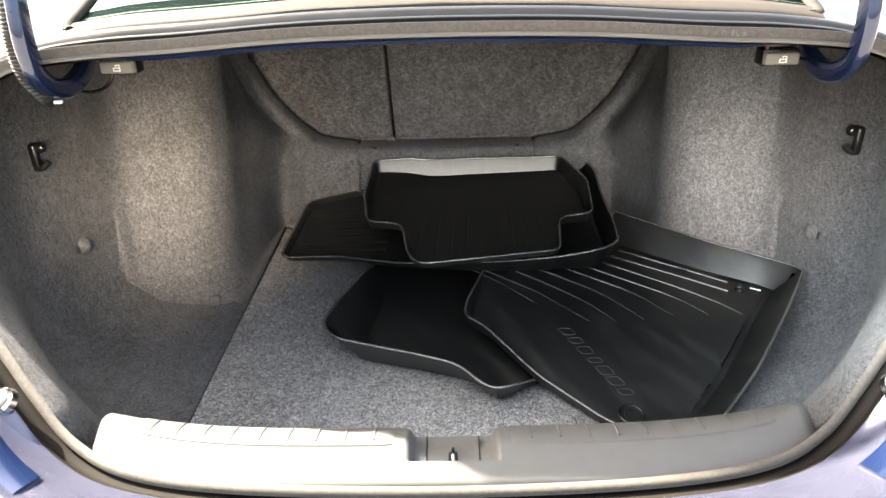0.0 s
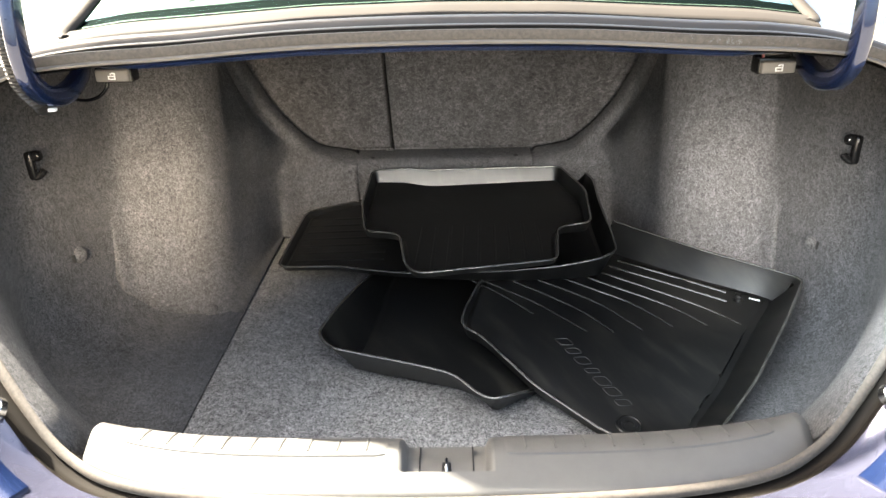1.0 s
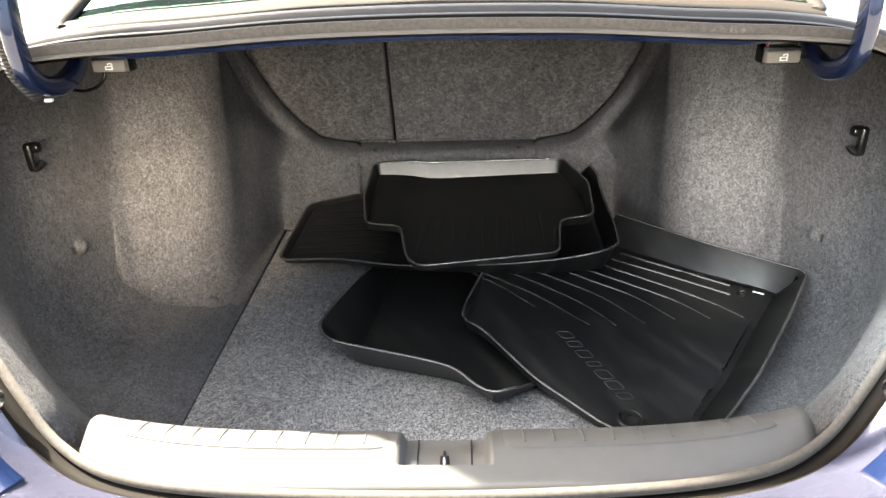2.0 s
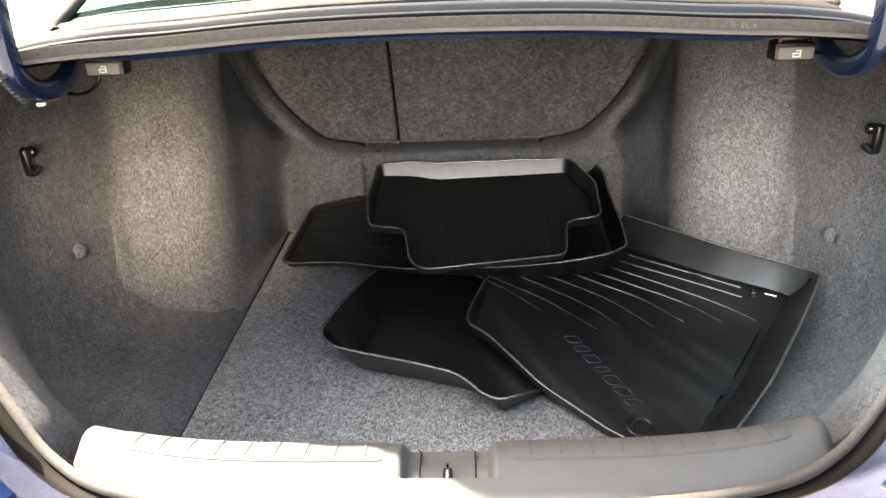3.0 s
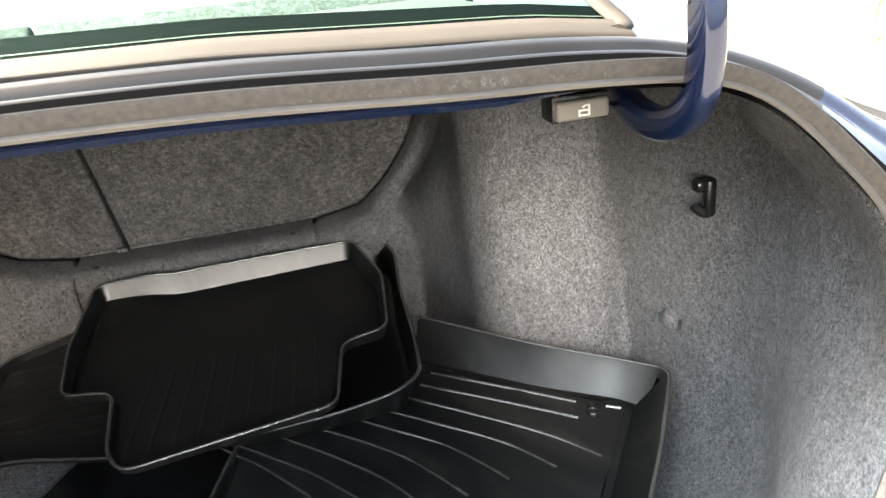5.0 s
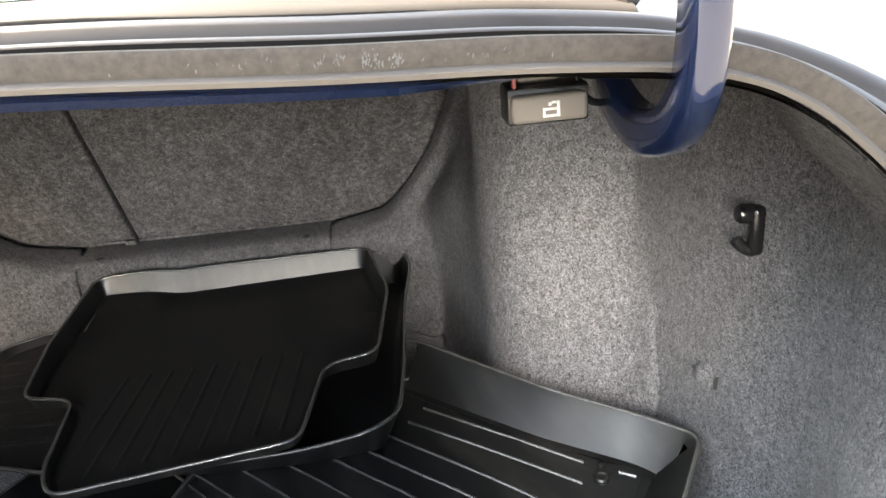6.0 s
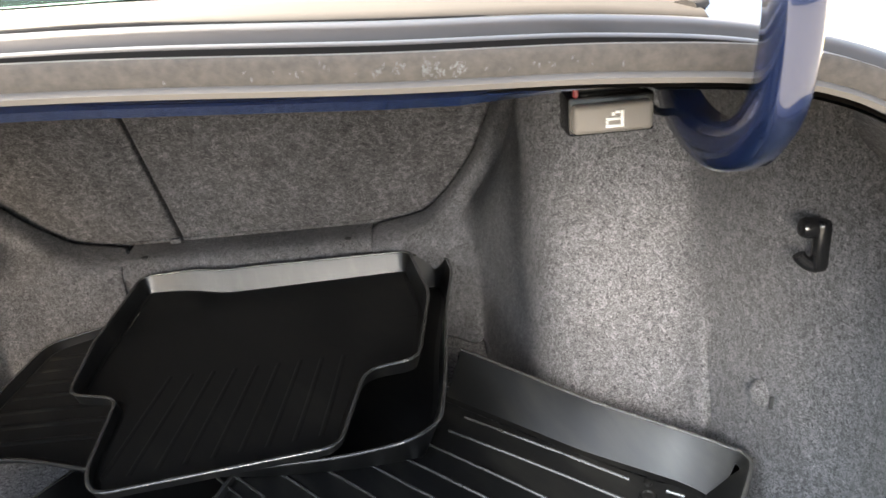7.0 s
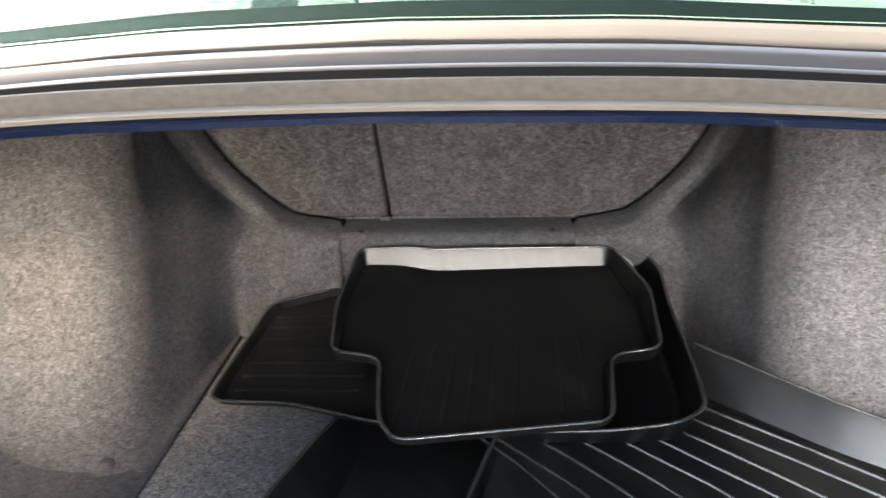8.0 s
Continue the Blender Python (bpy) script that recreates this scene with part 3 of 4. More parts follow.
for s in (-1, 1):
    # scuff plate, a shallow raised panel, and its short ribs
    px = np.linspace(0.058, 0.352, 40)
    rows = [0.024, 0.0215, 0.016, 0.008, 0.0, -0.009, -0.018, -0.0205]
    verts = []
    for i, x in enumerate(px):
        end = min(1.0, min(i, len(px) - 1 - i) / 2.0)
        for n, d in enumerate(rows):
            q = 0.0035 + (d - 0.0035) * (0.80 + 0.20 * end ** 0.5)
            lift = 0.0018 if 0 < n < len(rows) - 1 and end > 0 else -0.0015
            verts.append(sill_point(s * x, q, plate_height(q) + lift))
    k = len(rows)
    faces = [(i * k + j, i * k + j + 1, (i + 1) * k + j + 1, (i + 1) * k + j) for i in range(len(px) - 1) for j in range(k - 1)]
    plate = mesh_ob("scuff_plate", verts, faces, M_TRIM, trim, angle=25)
    plate.matrix_parent_inverse = TI
    for i in range(9):
        x = 0.083 + 0.0305 * i
        tube_pts = [sill_point(s * x, d, plate_height(d) + 0.0018) for d in (0.017, 0.011, 0.004, -0.004, -0.012)]
        tube("rib", tube_pts, 0.0014, M_TRIM, plate, n=2, sides=6)
# latch slot, the joints of its base plate and the striker
bm = bmesh.new()
box(bm, (SILL_X - 0.0052, -0.0420, 0.648), (SILL_X + 0.0052, -0.0190, 0.6662), 0.0012, 2)
o = part("latch_slot", bm, M_DARK, trim, "dark slot of the latch")
o.matrix_parent_inverse = TI
for s in (-1, 1):
    bm = bmesh.new()
    box(bm, (SILL_X + s * 0.028 - 0.0008, -0.0415, 0.650), (SILL_X + s * 0.028 + 0.0008, 0.004, 0.6668), 0.0004, 1)
    o = part("pocket_joint", bm, M_DARK, trim, "dark joint of the latch base plate")
    o.matrix_parent_inverse = TI
striker = thing("latch_striker", "bright steel striker loop in the latch pocket", "latch striker", (SILL_X, -0.030, 0.654))
o = tube("loop", [(SILL_X, -0.0380, 0.654), (SILL_X, -0.0385, 0.664), (SILL_X, -0.0360, 0.6700), (SILL_X, -0.0270, 0.6725), (SILL_X, -0.0205, 0.6700), (SILL_X, -0.0200, 0.654)], 0.0018, M_CHROME, striker)
o.matrix_parent_inverse = Matrix.Translation(striker.location).inverted()


# ---------------------------------------------------------------- fittings
def child(o, e):
    """Parts are drawn in world places and hang on their thing."""
    o.matrix_parent_inverse = Matrix.Translation(e.location).inverted()
    return o


def release_handle(x, y, z, s, label):
    e = thing("release_handle", label, "release handle", (x, y, z), "seat release handles")
    bm = bmesh.new()
    box(bm, (-0.0205, 0.0, -0.008), (0.0205, 0.012, 0.007), 0.0028, 3)
    part("pull", bm, M_GREY, e)
    bm = bmesh.new()
    box(bm, (-0.022, 0.006, -0.010), (0.0225, 0.030, 0.0105), 0.002, 2)
    part("housing", bm, M_BLACK, e, "black plastic housing")
    bm = bmesh.new()
    box(bm, (-0.017, 0.012, 0.009), (0.017, 0.035, 0.030), 0.003, 2)
    part("bracket", bm, M_BLACK, e)
    bm = bmesh.new()
    for x0, z0, x1, z1 in ((-0.0042, -0.005, 0.0034, -0.0036), (-0.0042, -0.0036, -0.0028, -0.0014), (-0.0042, -0.0014, 0.0034, 0.0), (0.0034, -0.005, 0.0050, 0.0034), (0.0006, 0.0020, 0.0034, 0.0034), (-0.0012, 0.0010, 0.0006, 0.0028)):
        a, b = (x0, -0.0005, z0), (x1, 0.0002, z1)
        box(bm, a, b)
    part("symbol", bm, M_WHITE, e, "white folding-seat symbol")
    tube("cable", [(0.018, 0.016, 0.014), (0.0205, 0.013, 0.004), (0.026, 0.014, -0.002), (0.034, 0.018, -0.004), (0.044, 0.026, -0.003), (0.055, 0.05, 0.008)] if s > 0 else [(-0.016, 0.02, -0.008), (-0.018, 0.02, -0.018), (-0.032, 0.024, -0.030), (-0.052, 0.03, -0.036), (-0.075, 0.04, -0.036)], 0.0022, M_BLACK, e, "black release cable", sides=8)
    bm = bmesh.new()
    box(bm, (-0.019, 0.006, 0.010), (-0.0165, 0.010, 0.017), 0.0006, 1)
    part("tab", bm, M_RED, e, "small red tab")
    return e


release_handle(0.411, 0.262, 1.0145, 1, "grey seat release handle with white symbol under the shelf")
release_handle(-0.398, 0.272, 1.0195, -1, "grey seat release handle with white symbol under the shelf")


def bag_hook(s):
    e = thing("bag_hook", "black plastic bag hook on the felt lining", "hook", (s * 0.616, 0.425, 0.84), "bag hooks")
    e.rotation_euler = (0, 0, 0 if s > 0 else math.pi)
    e.scale = (0.9, 0.88 * s, 0.92)
    bm = bmesh.new()
    box(bm, (-0.007, -0.019, 0.0), (0.007, -0.004, 0.048), 0.0055, 3)
    part("plate", bm, M_BLACK, e)
    lathe("boss", [(0.0092, 0), (0.0092, 0.011), (0.0075, 0.0145), (0.004, 0.0152), (0.0003, 0.0145)], (-0.003, -0.008, 0.039), (-1, 0.0, 0.1), M_BLACK, e)
    tube("prong", [(-0.001, -0.012, 0.004), (-0.008, -0.010, 0.006), (-0.014, -0.008, 0.011), (-0.0165, -0.007, 0.015)], 0.0058, M_BLACK, e, sides=10)
    return e


bag_hook(1)
bag_hook(-1)


def felt_pin(s):
    e = thing("lining_pin", "dark push pin in a puckered dent of the felt", "push pin", (s * 0.611, 0.45, 0.69), "lining pins")
    lathe("pucker", [(0.016, -0.004), (0.0130, 0.0050), (0.0092, 0.0100), (0.0045, 0.0128), (0.001, 0.0134)], (0, 0.019, -0.001), (-s, -0.12, 0.05), M_SIDE, e, "raised pucker in the felt", 18)
    bm = bmesh.new()
    box(bm, (-0.004, -0.001, -0.007), (0.004, 0.001, 0.007), 0.0008, 1)
    part("slit", bm, M_DARK, e, "narrow dark slit")
    return e


felt_pin(1)
felt_pin(-1)

# ---------------------------------------------------------------- rubber mats
def smooth_outline(pts, radius=0.02, seg=5):
    """Rounds the corners of a closed outline of (x, y, wall height)."""
    out = []
    m = len(pts)
    for i in range(m):
        a, b, c = (np.array(pts[j % m], float) for j in (i - 1, i, i + 1))
        la, lc = np.linalg.norm((a - b)[:2]), np.linalg.norm((c - b)[:2])
        r = min(radius, la * 0.45, lc * 0.45)
        p, q = b + (a - b) * r / la, b + (c - b) * r / lc
        for k in range(seg + 1):
            t = k / seg
            out.append((1 - t) ** 2 * p + 2 * t * (1 - t) * b + t * t * q)
    return np.array(out)


def rubber_mat(name, label, pts, base, group, slope=0.5, radius=0.025, thick=0.003, floor_mat=None):
    pts = [p if len(p) > 3 else (*p, slope) for p in pts]
    return mat_mesh(name, label, pts, base, group, radius, thick, floor_mat or M_MATTE)


def mat_mesh(name, label, pts, base, group, radius, thick, floor_mat):
    """A mat with raised walls. pts: rim outline (x, y, wall height, slope of the wall); base(x, y): height of its floor."""
    o = smooth_outline(pts, radius)
    area = sum(o[i][0] * o[(i + 1) % len(o)][1] - o[(i + 1) % len(o)][0] * o[i][1] for i in range(len(o)))
    if area < 0:
        o = o[::-1].copy()
    cx, cy = float(o[:, 0].mean()), float(o[:, 1].mean())
    e = thing(name, label, "floor mat", (cx, cy, base(cx, cy)), group)

    hs = o[:, 2]
    m = len(o)
    normal = []
    for i in range(m):
        t = o[(i + 1) % m][:2] - o[i - 1][:2]
        normal.append(np.array((-t[1], t[0])) / max(1e-9, np.linalg.norm(t)))

    def row(inset, up, add):
        r = []
        for i in range(m):
            d = inset * (o[i][3] if add > 0 else min(o[i][3], 0.75)) * hs[i] + add
            x, y = o[i][:2] + normal[i] * d
            bx, by = o[i][:2]
            r.append((x, y, base(bx, by) + up * hs[i] + (thick if up == 0 and add > 0 else 0)))
        return r

    rows = [row(1.0, 0.0, thick + 0.006), row(0.93, 0.06, thick), row(0.22, 0.8, thick), row(0.0, 0.985, thick), row(0.0, 0.985, 0.0), row(0.22, 0.8, 0.0), row(1.0, 0.0, 0.0)]
    k = m
    verts = [p for r in rows for p in r]
    faces = []
    for i in range(len(rows) - 1):
        for j in range(k):
            q = (j + 1) % k
            faces.append((i * k + j, i * k + q, (i + 1) * k + q, (i + 1) * k + j))
    # walls and floor are one moulding; the floor is a grid clipped to the inner ring
    body = mesh_ob("wall", verts, faces, M_RUBBER, e, angle=35)
    child(body, e)
    inner = rows[0]
    bm = bmesh.new()
    vs = [bm.verts.new(p) for p in inner]
    bm.faces.new(vs)
    xs0, xs1 = min(p[0] for p in inner), max(p[0] for p in inner)
    ys0, ys1 = min(p[1] for p in inner), max(p[1] for p in inner)
    for i in range(1, 14):
        for axis, lo, hi in ((0, xs0, xs1), (1, ys0, ys1)):
            co = [0, 0, 0]
            co[axis] = lo + (hi - lo) * i / 14
            no = [0, 0, 0]
            no[axis] = 1
            bmesh.ops.bisect_plane(bm, geom=bm.verts[:] + bm.edges[:] + bm.faces[:], plane_co=co, plane_no=no)
    rim = {tuple(round(c, 5) for c in p) for p in inner}
    for w in bm.verts:
        if tuple(round(c, 5) for c in w.co) not in rim:
            w.co.z = base(w.co.x, w.co.y) + thick
    child(part("floor_panel", bm, floor_mat, e, "grained rubber floor"), e)
    edge = row(0.0, 1.0, thick * 0.5)
    verts, faces = [], []
    for i in range(m):
        for q in range(8):
            a = 2 * math.pi * q / 8
            x, y = normal[i] * 0.0024 * math.cos(a)
            verts.append((edge[i][0] + x, edge[i][1] + y, edge[i][2] + 0.0018 * math.sin(a)))
        for q in range(8):
            p = (q + 1) % 8
            faces.append((i * 8 + q, i * 8 + p, ((i + 1) % m) * 8 + p, ((i + 1) % m) * 8 + q))
    mesh_ob("rim", verts, faces, M_RIM, body, "smooth rolled rubber rim")
    return e, o


def ridge(e, pts, base, width=0.0022, height=0.0022, lift=0.003, name="rib", mat=None, fade=0.0):
    """A thin raised rib that follows the floor of a mat."""
    path = spline([(x, y, 0) for x, y in pts], 5)
    verts, faces = [], []
    m = len(path)
    for i in range(m):
        t = path[min(i + 1, m - 1)] - path[max(i - 1, 0)]
        n = np.array((-t[1], t[0])) / max(1e-9, np.linalg.norm(t[:2]))
        x, y = path[i][:2]
        z = base(x, y) + lift
        left = 1.0 - i / (m - 1)
        k = min(1.0, 0.12 + left / fade) if fade else 1.0
        for a, h in ((-width, -0.0005), (-width * 0.7, height * 0.7), (0.0, height), (width * 0.7, height * 0.7), (width, -0.0005)):
            verts.append((x + n[0] * a, y + n[1] * a, z + h * k))
    for i in range(m - 1):
        for j in range(4):
            faces.append((i * 5 + j, i * 5 + j + 1, (i + 1) * 5 + j + 1, (i + 1) * 5 + j))
    return child(mesh_ob(name, verts, faces, mat or M_RUBBER, e, angle=85), e)


def big_base(x, y):
    return float(np.interp(y, [0.08, 0.19, 0.27, 0.35, 0.46, 0.66], [0.528, 0.530, 0.553, 0.576, 0.583, 0.592])) + 0.01 * (x - 0.3)


BIG = [(0.026, 0.372, 0.022), (0.060, 0.344, 0.020), (0.130, 0.255, 0.018), (0.226, 0.170, 0.014), (0.30, 0.105, 0.014, 0.8), (0.335, 0.118, 0.016, 1.2), (0.381, 0.168, 0.030, 1.4), (0.445, 0.232, 0.042, 1.1), (0.532, 0.345, 0.044, 1.07),
       (0.602, 0.452, 0.043, 0.92), (0.562, 0.489, 0.042, 0.70), (0.470, 0.555, 0.046, 0.70), (0.329, 0.682, 0.052, 0.72), (0.322, 0.670, 0.006), (0.20, 0.66, 0.0015), (0.08, 0.60, 0.0015), (0.03, 0.42, 0.016)]
big, _ = rubber_mat("front_floor_mat", "black rubber front floor mat, high walls, lying across another mat", BIG, big_base, "rubber floor mats", slope=0.35, radius=0.02, floor_mat=M_DUSTY_LIT)
# raised ribs that run along the back wall and bend away into low streaks
RIBS = [((0.340, 0.632), (0.40, 0.583), (0.468, 0.532)), ((0.328, 0.606), (0.41, 0.543), (0.488, 0.481)), ((0.308, 0.585), (0.395, 0.519), (0.479, 0.452)),
        ((0.283, 0.566), (0.36, 0.502), (0.437, 0.434), (0.478, 0.385)), ((0.243, 0.559), (0.31, 0.502), (0.381, 0.441), (0.424, 0.385)),
        ((0.207, 0.552), (0.26, 0.506), (0.318, 0.455), (0.368, 0.385)), ((0.150, 0.558), (0.21, 0.507), (0.268, 0.450), (0.318, 0.376)),
        ((0.105, 0.556), (0.17, 0.497), (0.234, 0.430), (0.272, 0.372)), ((0.060, 0.554), (0.11, 0.508), (0.162, 0.458), (0.230, 0.375)), ((0.040, 0.556), (0.07, 0.525), (0.098, 0.496), (0.150, 0.430))]
for i, pts in enumerate(RIBS):
    if len(pts) == 3:
        ridge(big, pts, big_base, 0.0019, 0.0026, mat=M_RIM)
    else:
        ridge(big, pts, big_base, 0.0019, (0.0026, 0.0026, 0.0026, 0.0026, 0.0025, 0.0024, 0.0022, 0.0020, 0.0018, 0.0016)[i], mat=M_RIM, fade=0.62)


ridge(big, [(0.519, 0.460), (0.5265, 0.4555), (0.534, 0.451)], big_base, 0.0022, 0.003, mat=M_RIM)

# fixing button, heel grommets and the embossed row of plain marks
lathe_at = (0.499, 0.455)
zb = big_base(*lathe_at) + 0.003
child(lathe("button", [(0.0085, -0.002), (0.0085, 0.003), (0.0070, 0.0045), (0.0055, 0.0045), (0.0045, 0.002), (0.001, 0.002)], (*lathe_at, zb), (0, 0, 1), M_RUBBER, big, "round fixing button"), big)
child(lathe("button", [(0.0042, -0.002), (0.0042, 0.004), (0.002, 0.0055)], (0.504, 0.472, zb), (0, 0, 1), M_RUBBER, big), big)
for gx, gy in ((0.259, 0.196),):
    zb = big_base(gx, gy) + 0.003
    child(lathe("grommet", [(0.019, 0), (0.019, 0.002), (0.016, 0.0035), (0.0145, 0.002), (0.011, 0.0018), (0.0105, 0.004), (0.007, 0.004), (0.0065, 0.001), (0.002, 0.001)], (gx, gy, zb), (0, -0.25, 1), M_RUBBER, big, "round heel grommet"), big)
a1, a2 = np.array((0.517, -0.856)), np.array((0.856, 0.517))
for i in range(7):
    # slanted outlines, some of them open at one end
    c = np.array((0.189, 0.351)) + a1 * 0.0225 * i
    w, h, lean = (0.0085, 0.0060, 0.0078, 0.0048, 0.0090)[i % 5], 0.0085, 0.005
    ring = [c + a1 * (p * w + q * lean) + a2 * q * h for p, q in ((-1, -0.6), (-0.7, -1), (0.7, -1), (1, -0.6), (1, 0.6), (0.7, 1), (-0.7, 1), (-1, 0.6), (-1, -0.6))]
    ridge(big, ring, big_base, 0.0010, 0.0010, name="embossed_mark", mat=M_DUSTY_LIT)


def hat_base(x, y):
    rise = min(1.0, max(0.0, (-0.02 - x) / 0.10)) * min(1.0, max(0.0, (y - 0.84) / 0.12))
    return 0.632 + 0.035 * x - 0.02 * (y - 0.5) + 0.015 * rise * rise * (3 - 2 * rise)


HAT = [(-0.170, 0.974, 0.027), (-0.06, 0.973, 0.036), (0.0, 0.972, 0.038), (0.268, 0.968, 0.032), (0.298, 0.80, 0.030), (0.282, 0.640, 0.020), (0.217, 0.634, 0.016), (0.199, 0.500, 0.010), (-0.046, 0.470, 0.010), (-0.070, 0.512, 0.010), (-0.088, 0.646, 0.014), (-0.157, 0.663, 0.016), (-0.176, 0.80, 0.026)]


def m2_base(x, y):
    return 0.585 + 0.05 * x


M2 = [(-0.328, 0.628, 0.012), (-0.21, 0.617, 0.012), (-0.107, 0.575, 0.013), (-0.05, 0.556, 0.016), (0.10, 0.515, 0.030), (0.20, 0.50, 0.040), (0.268, 0.492, 0.054), (0.303, 0.515, 0.056, 0.5), (0.312, 0.60, 0.056, 0.22), (0.318, 0.75, 0.056, 0.22), (0.334, 0.90, 0.052, 0.22), (0.328, 0.950, 0.050, 0.3), (0.312, 0.966, 0.054, 0.3), (0.26, 0.971, 0.058, 0.3), (0.12, 0.973, 0.045, 0.3), (-0.20, 0.98, 0.010), (-0.322, 0.92, 0.012)]


def tray_base(x, y):
    return FLOOR_Z + 0.008


TRAY = [(-0.116, 0.72, 0.026), (-0.140, 0.62, 0.034), (-0.153, 0.56, 0.050), (-0.181, 0.430, 0.068), (-0.199, 0.347, 0.070), (-0.178, 0.309, 0.068), (-0.130, 0.292, 0.066), (-0.044, 0.267, 0.062), (0.014, 0.250, 0.056), (0.046, 0.217, 0.046), (0.068, 0.204, 0.044), (0.097, 0.212, 0.046), (0.118, 0.240, 0.030), (0.15, 0.28, 0.008), (0.22, 0.45, 0.02), (0.22, 0.72, 0.03)]
tray, _ = rubber_mat("rear_floor_mat", "black rubber tray mat lying on the boot carpet", TRAY, tray_base, "rubber floor mats", slope=0.75, radius=0.03, floor_mat=M_DUSTY_LIT)
m2, _ = rubber_mat("front_floor_mat", "black rubber front floor mat, partly covered by another", M2, m2_base, "rubber floor mats", slope=0.75, radius=0.03)
hat, _ = rubber_mat("rear_floor_mat", "black rubber rear floor mat with a narrow tongue, on the pile", HAT, hat_base, "rubber floor mats", slope=0.32, radius=0.022)
for i in range(9):
    x = -0.05 + 0.028 * i
    ridge(hat, [(x, 0.50 + 0.004 * i), (x + 0.004, 0.60), (x + 0.008, 0.70)], hat_base, 0.0035, 0.0016, mat=M_MATTE)
for i in range(7):
    y = 0.668 + 0.036 * i
    ridge(m2, [(-0.30, y), (-0.22, y - 0.004), (-0.12, y - 0.012)], m2_base, 0.006, 0.0018, mat=M_MATTE)

# ---------------------------------------------------------------- hinges and lid
lid = thing("boot_lid", "dark blue boot lid standing open on gooseneck hinges", "boot lid", (0, 0.30, 1.2))
ARM = [(0.315, 1.30), (0.262, 1.235), (0.215, 1.18), (0.187, 1.13), (0.177, 1.08), (0.177, 1.050), (0.184, 1.029), (0.208, 1.010), (0.246, 1.004), (0.285, 1.014), (0.305, 1.033)]
for s in (-1, 1):
    path = spline([(0.453 if s > 0 else -0.446, y, z) for y, z in ARM], 5)
    fr = []
    for i in range(len(path)):
        t = path[min(i + 1, len(path) - 1)] - path[max(i - 1, 0)]
        t = t / np.linalg.norm(t)
        fr.append((np.array((1.0, 0, 0)), np.cross(t, (1.0, 0, 0))))
    r, h, c = 0.0075, 0.0115, 0.0022
    sec = [(-r, -h + c), (-r + c, -h), (r - c, -h), (r, -h + c), (r, h - c), (r - c, h), (-r + c, h), (-r, h - c)]
    v, f = sweep(path, fr, sec, False)
    arm = child(mesh_ob("hinge_arm", v, f, M_PAINT, lid, "dark blue gooseneck hinge arm", angle=50), lid)
    lathe("rivet", [(0.0028, 0), (0.0024, 0.0012)], (0.453 if s > 0 else -0.446, 0.1690, 1.097), (0, -1, 0), M_DARK, arm, sides=10)
    if s < 0:
        bm = bmesh.new()
        box(bm, (-0.4470, 0.2030, 0.9925), (-0.4385, 0.2090, 0.9960), 0.0005, 1)
        part("sticker", bm, M_WHITE, arm, "small white label")
bm = bmesh.new()
box(bm, (-0.675, 0.30, 1.17), (0.675, 0.34, 1.60), 0.015, 3)
child(part("lid_panel", bm, M_PAINT, lid), lid)

# ---------------------------------------------------------------- rear window
def deck(x, y):
    """Height of the sheet metal between gutter and glass."""
    return deck_z(x) + 0.009


win = thing("rear_window", "green tinted rear window with dusty moulding", "window", (0, 0.33, 1.06), kind="structure")
xs = np.linspace(-0.47, 0.47, 33)
prof = [(0.294, 0.000), (0.296, 0.011), (0.303, 0.0145), (0.322, 0.018), (0.334, 0.021), (0.337, 0.018), (0.337, 0.0)]
verts = [(x, y, deck(x, y) + z) for x in xs for y, z in prof]
k = len(prof)
faces = [(i * k + j, i * k + j + 1, (i + 1) * k + j + 1, (i + 1) * k + j) for i in range(len(xs) - 1) for j in range(k - 1)]
child(mesh_ob("window_moulding", verts, faces, M_MOULD, win, "pale dusty moulding"), win)


def glass_sheet(name, y0, y1, lift, mat, label):
    k = 9
    verts = []
    for x in xs:
        for i in range(k):
            y = y0 + (y1(x) - y0) * i / (k - 1)
            verts.append((x * (1 - 0.12 * (y - 0.33)), y, deck(x, y) + 0.018 + 0.42 * (y - 0.335) + lift))
    faces = [(i * k + j, i * k + j + 1, (i + 1) * k + j + 1, (i + 1) * k + j) for i in range(len(xs) - 1) for j in range(k - 1)]
    return child(mesh_ob(name, verts, faces, mat, win, label), win)


for s in (-1, 1):
    # side moulding of the glass and the body beside it
    def edge(y):
        return 0.472 - 0.055 * (y - 0.31), deck(0.47, y) + 0.020 + 0.42 * (y - 0.335)
    pts = [(s * 0.462, 0.312, deck(0.46, 0) + 0.014), (s * 0.474, 0.33, deck(0.47, 0) + 0.018)] + [(s * edge(y)[0], y, edge(y)[1]) for y in (0.38, 0.50, 0.70, 1.05)]
    child(tube("side_moulding", pts, 0.008, M_MOULD, win, "pale dusty moulding", n=4, sides=8, flat=0.6), win)
    verts, faces = [], []
    ys = (0.285, 0.33, 0.42, 0.56, 0.75, 1.05)
    for y in ys:
        x0, z0 = edge(max(y, 0.33))
        for d, h in ((0.004, -0.003), (0.014, -0.006), (0.026, -0.010), (0.036, -0.014), (0.046, -0.019)):
            verts.append((s * (x0 + d), y, z0 + h - (0.012 if y < 0.3 else 0.0)))
    for i in range(len(ys) - 1):
        for j in range(4):
            faces.append((i * 5 + j, i * 5 + j + 1, i * 5 + j + 6, i * 5 + j + 5))
    mesh_ob("rear_pillar", verts, faces, M_PAINT, car, "glossy blue pillar beside the rear window", angle=60)

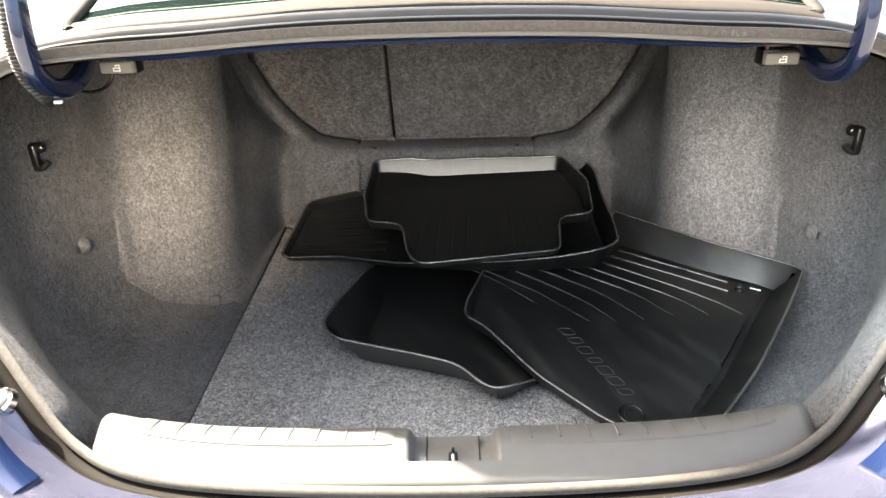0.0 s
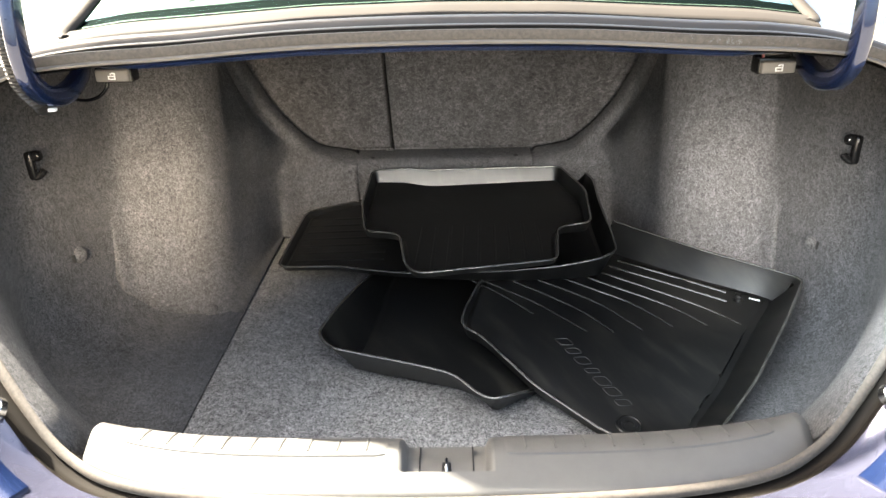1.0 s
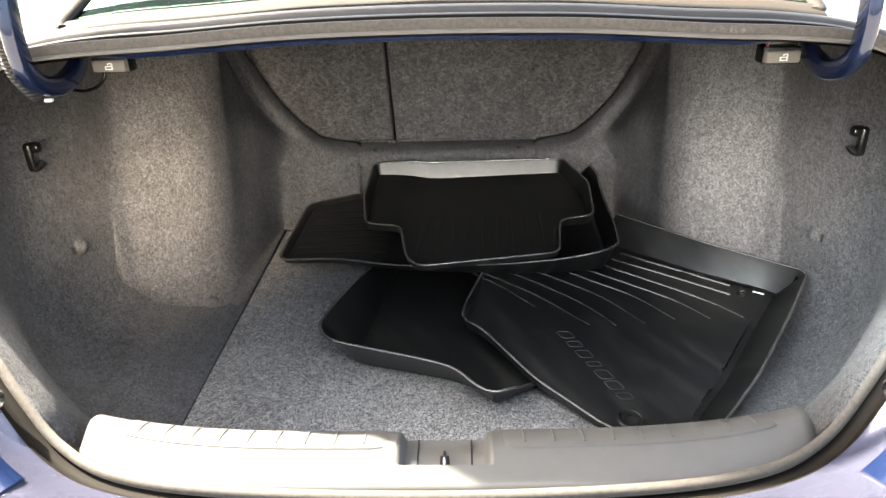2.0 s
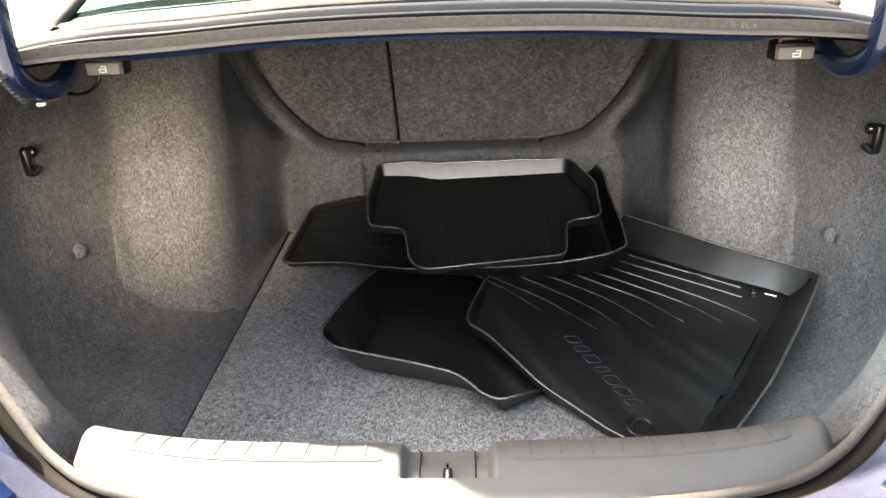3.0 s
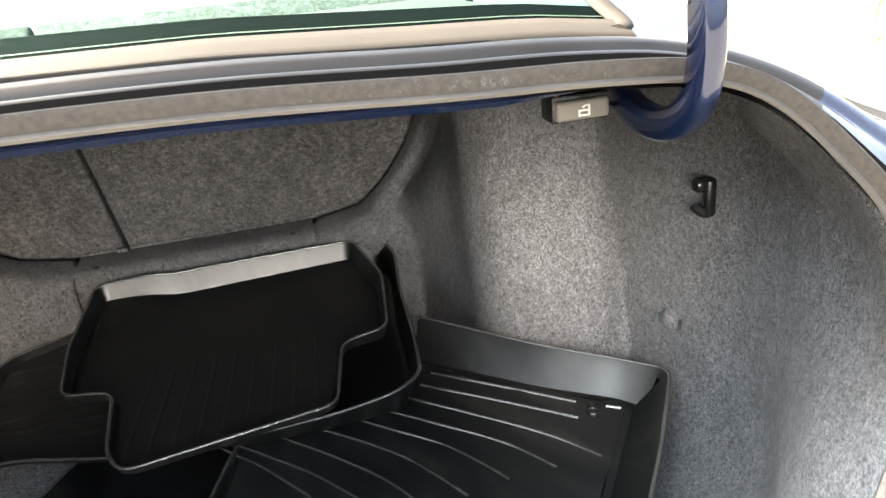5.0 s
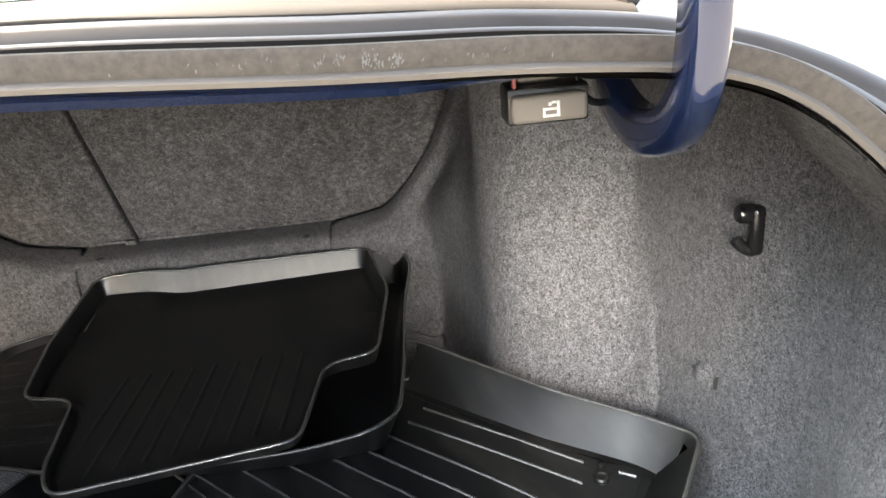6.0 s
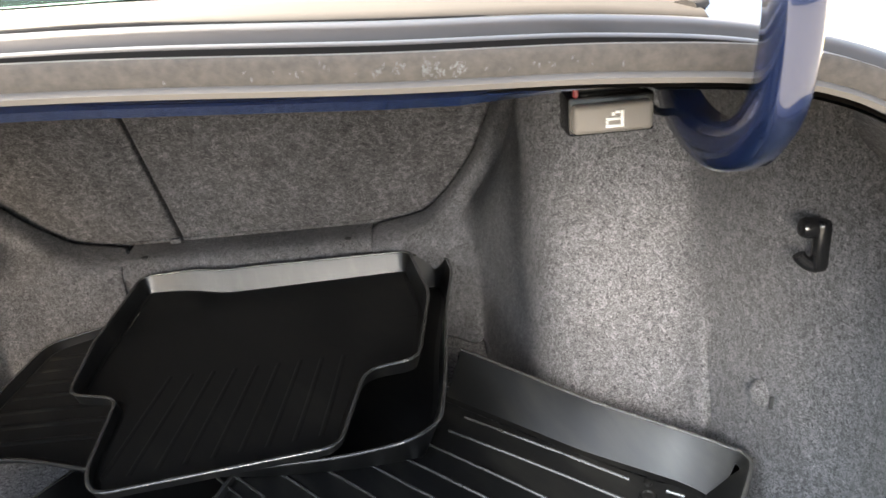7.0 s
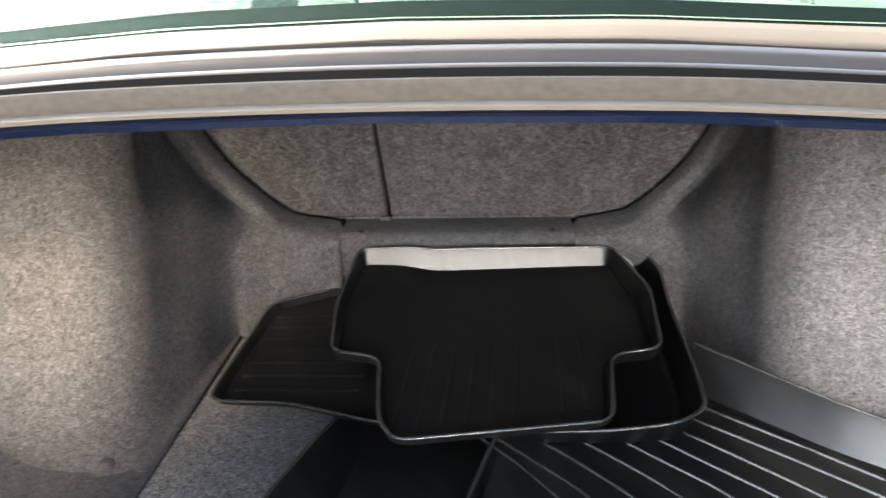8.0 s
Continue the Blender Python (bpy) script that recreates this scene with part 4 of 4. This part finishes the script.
pane = glass_sheet("pane", 0.335, lambda x: 1.05, 0.0, M_GLASS, "green tinted glass")
pane.visible_shadow = False
glass_sheet("dark_border", 0.335, lambda x: 0.371 + 0.006 * (1 - (x / 0.47) ** 2), -0.004, M_FRIT, "black border of the glass")
glass_sheet("border_line", 0.3515, lambda x: 0.3527, -0.0032, M_LIP, "thin pale line along the black border")
bm = bmesh.new()
box(bm, (-0.46, 0.34, 1.046), (0.46, 1.25, 1.060), 0.004, 2)
tagged(part("parcel_shelf_top", bm, M_SHELF, None), "pale cloth parcel shelf below the rear window", "parcel shelf", kind="structure")

# ---------------------------------------------------------------- ground
bm = bmesh.new()
bmesh.ops.create_grid(bm, x_segments=2, y_segments=2, size=400)
tagged(part("ground", bm, M_GROUND, None), "pale dry ground in bright sun", "ground", kind="structure")

# ---------------------------------------------------------------- small things
conduit = thing("wiring_conduit", "dark grey corrugated wiring conduit beside the hinge arm", "conduit", (-0.469, 0.20, 1.05))
path = spline([(-0.474, 0.262, 1.17), (-0.472, 0.220, 1.12), (-0.470, 0.203, 1.082), (-0.470, 0.199, 1.054), (-0.469, 0.206, 1.023), (-0.463, 0.226, 0.995)], 30)
verts, faces = [], []
for i in range(len(path)):
    t = path[min(i + 1, len(path) - 1)] - path[max(i - 1, 0)]
    t = t / np.linalg.norm(t)
    a1 = np.cross(t, (1.0, 0, 0))
    a1 = a1 / np.linalg.norm(a1)
    a2 = np.cross(t, a1)
    r = 0.0118 if i % 4 < 2 else 0.0094
    for q in range(12):
        w = 2 * math.pi * q / 12
        verts.append(path[i] + a1 * r * math.cos(w) + a2 * r * math.sin(w))
    if i:
        for q in range(12):
            p = (q + 1) % 12
            faces.append(((i - 1) * 12 + q, (i - 1) * 12 + p, i * 12 + p, i * 12 + q))
child(mesh_ob("sleeve", verts, faces, M_SLEEVE, conduit, angle=20), conduit)
child(lathe("end_collar", [(0.0128, 0), (0.0128, 0.003), (0.0085, 0.0035), (0.0082, -0.002)], (-0.463, 0.226, 0.995), (0.2, 0.7, -0.6), M_SLEEVE, conduit), conduit)

for s in (-1, 1):
    ib = max((i for i in range(len(LOOP)) if s * LOOP[i][0] > 0.4), key=lambda i: -abs(LOOP[i][2] - 0.735))
    at = LOOP[ib] + FRAMES[ib][0] * 0.026 + FRAMES[ib][1] * 0.004
    stop = thing("bump_stop", "round steel and rubber bump stop beside the boot opening", "bump stop", tuple(float(q) for q in at), "bump stops")
    lathe("ring", [(0.0135, -0.004), (0.0135, 0.004), (0.011, 0.007), (0.009, 0.005)], (0, 0, 0), (0.25 * s, -0.6, 0.75), M_CHROME, stop, "shiny steel ring")
    lathe("cap", [(0.009, 0.0), (0.009, 0.007), (0.006, 0.009), (0.002, 0.009)], (0, 0, 0), (0.25 * s, -0.6, 0.75), M_TRIM, stop, "grey rubber cap")


def weed(x, y, h, seed):
    """A dry yellow-green weed: bent stems with small leaves."""
    rnd = random.Random(seed)
    e = thing("weed", "sunlit yellow-green weed on pale ground", "weed", (x, y, 0), "roadside weeds")
    for i in range(4):
        a = rnd.uniform(0, 6.28)
        dx, dy = math.cos(a) * h * 0.35, math.sin(a) * h * 0.35
        tube("stem", [(0, 0, 0), (dx * 0.3, dy * 0.3, h * 0.5), (dx, dy, h * rnd.uniform(0.8, 1.1))], 0.006, M_STEM, e, n=3, sides=5)
    verts, faces = [], []
    for i in range(60):
        a, r, z = rnd.uniform(0, 6.28), rnd.uniform(0.02, 0.4) * h, rnd.uniform(0.25, 1.05) * h
        c = Vector((math.cos(a) * r, math.sin(a) * r, z))
        u = Vector((rnd.uniform(-1, 1), rnd.uniform(-1, 1), rnd.uniform(-0.4, 0.6))).normalized() * rnd.uniform(0.02, 0.045)
        w = u.cross(Vector((rnd.uniform(-1, 1), rnd.uniform(-1, 1), 1))).normalized() * 0.012
        k = len(verts)
        verts += [c - u, c + w, c + u, c - w]
        faces.append((k, k + 1, k + 2, k + 3))
    mesh_ob("leaves", verts, faces, M_LEAF, e, smooth=False)
    return e


for i, (x, y, h) in enumerate(((3.75, 3.3, 0.4), (4.15, 3.75, 0.45), (4.5, 3.95, 0.4), (4.9, 4.4, 0.5), (5.4, 4.9, 0.7), (5.9, 5.9, 0.6), (6.6, 6.3, 0.8), (6.2, 4.9, 0.5), (7.4, 7.0, 0.9))):
    weed(x, y, h, i)
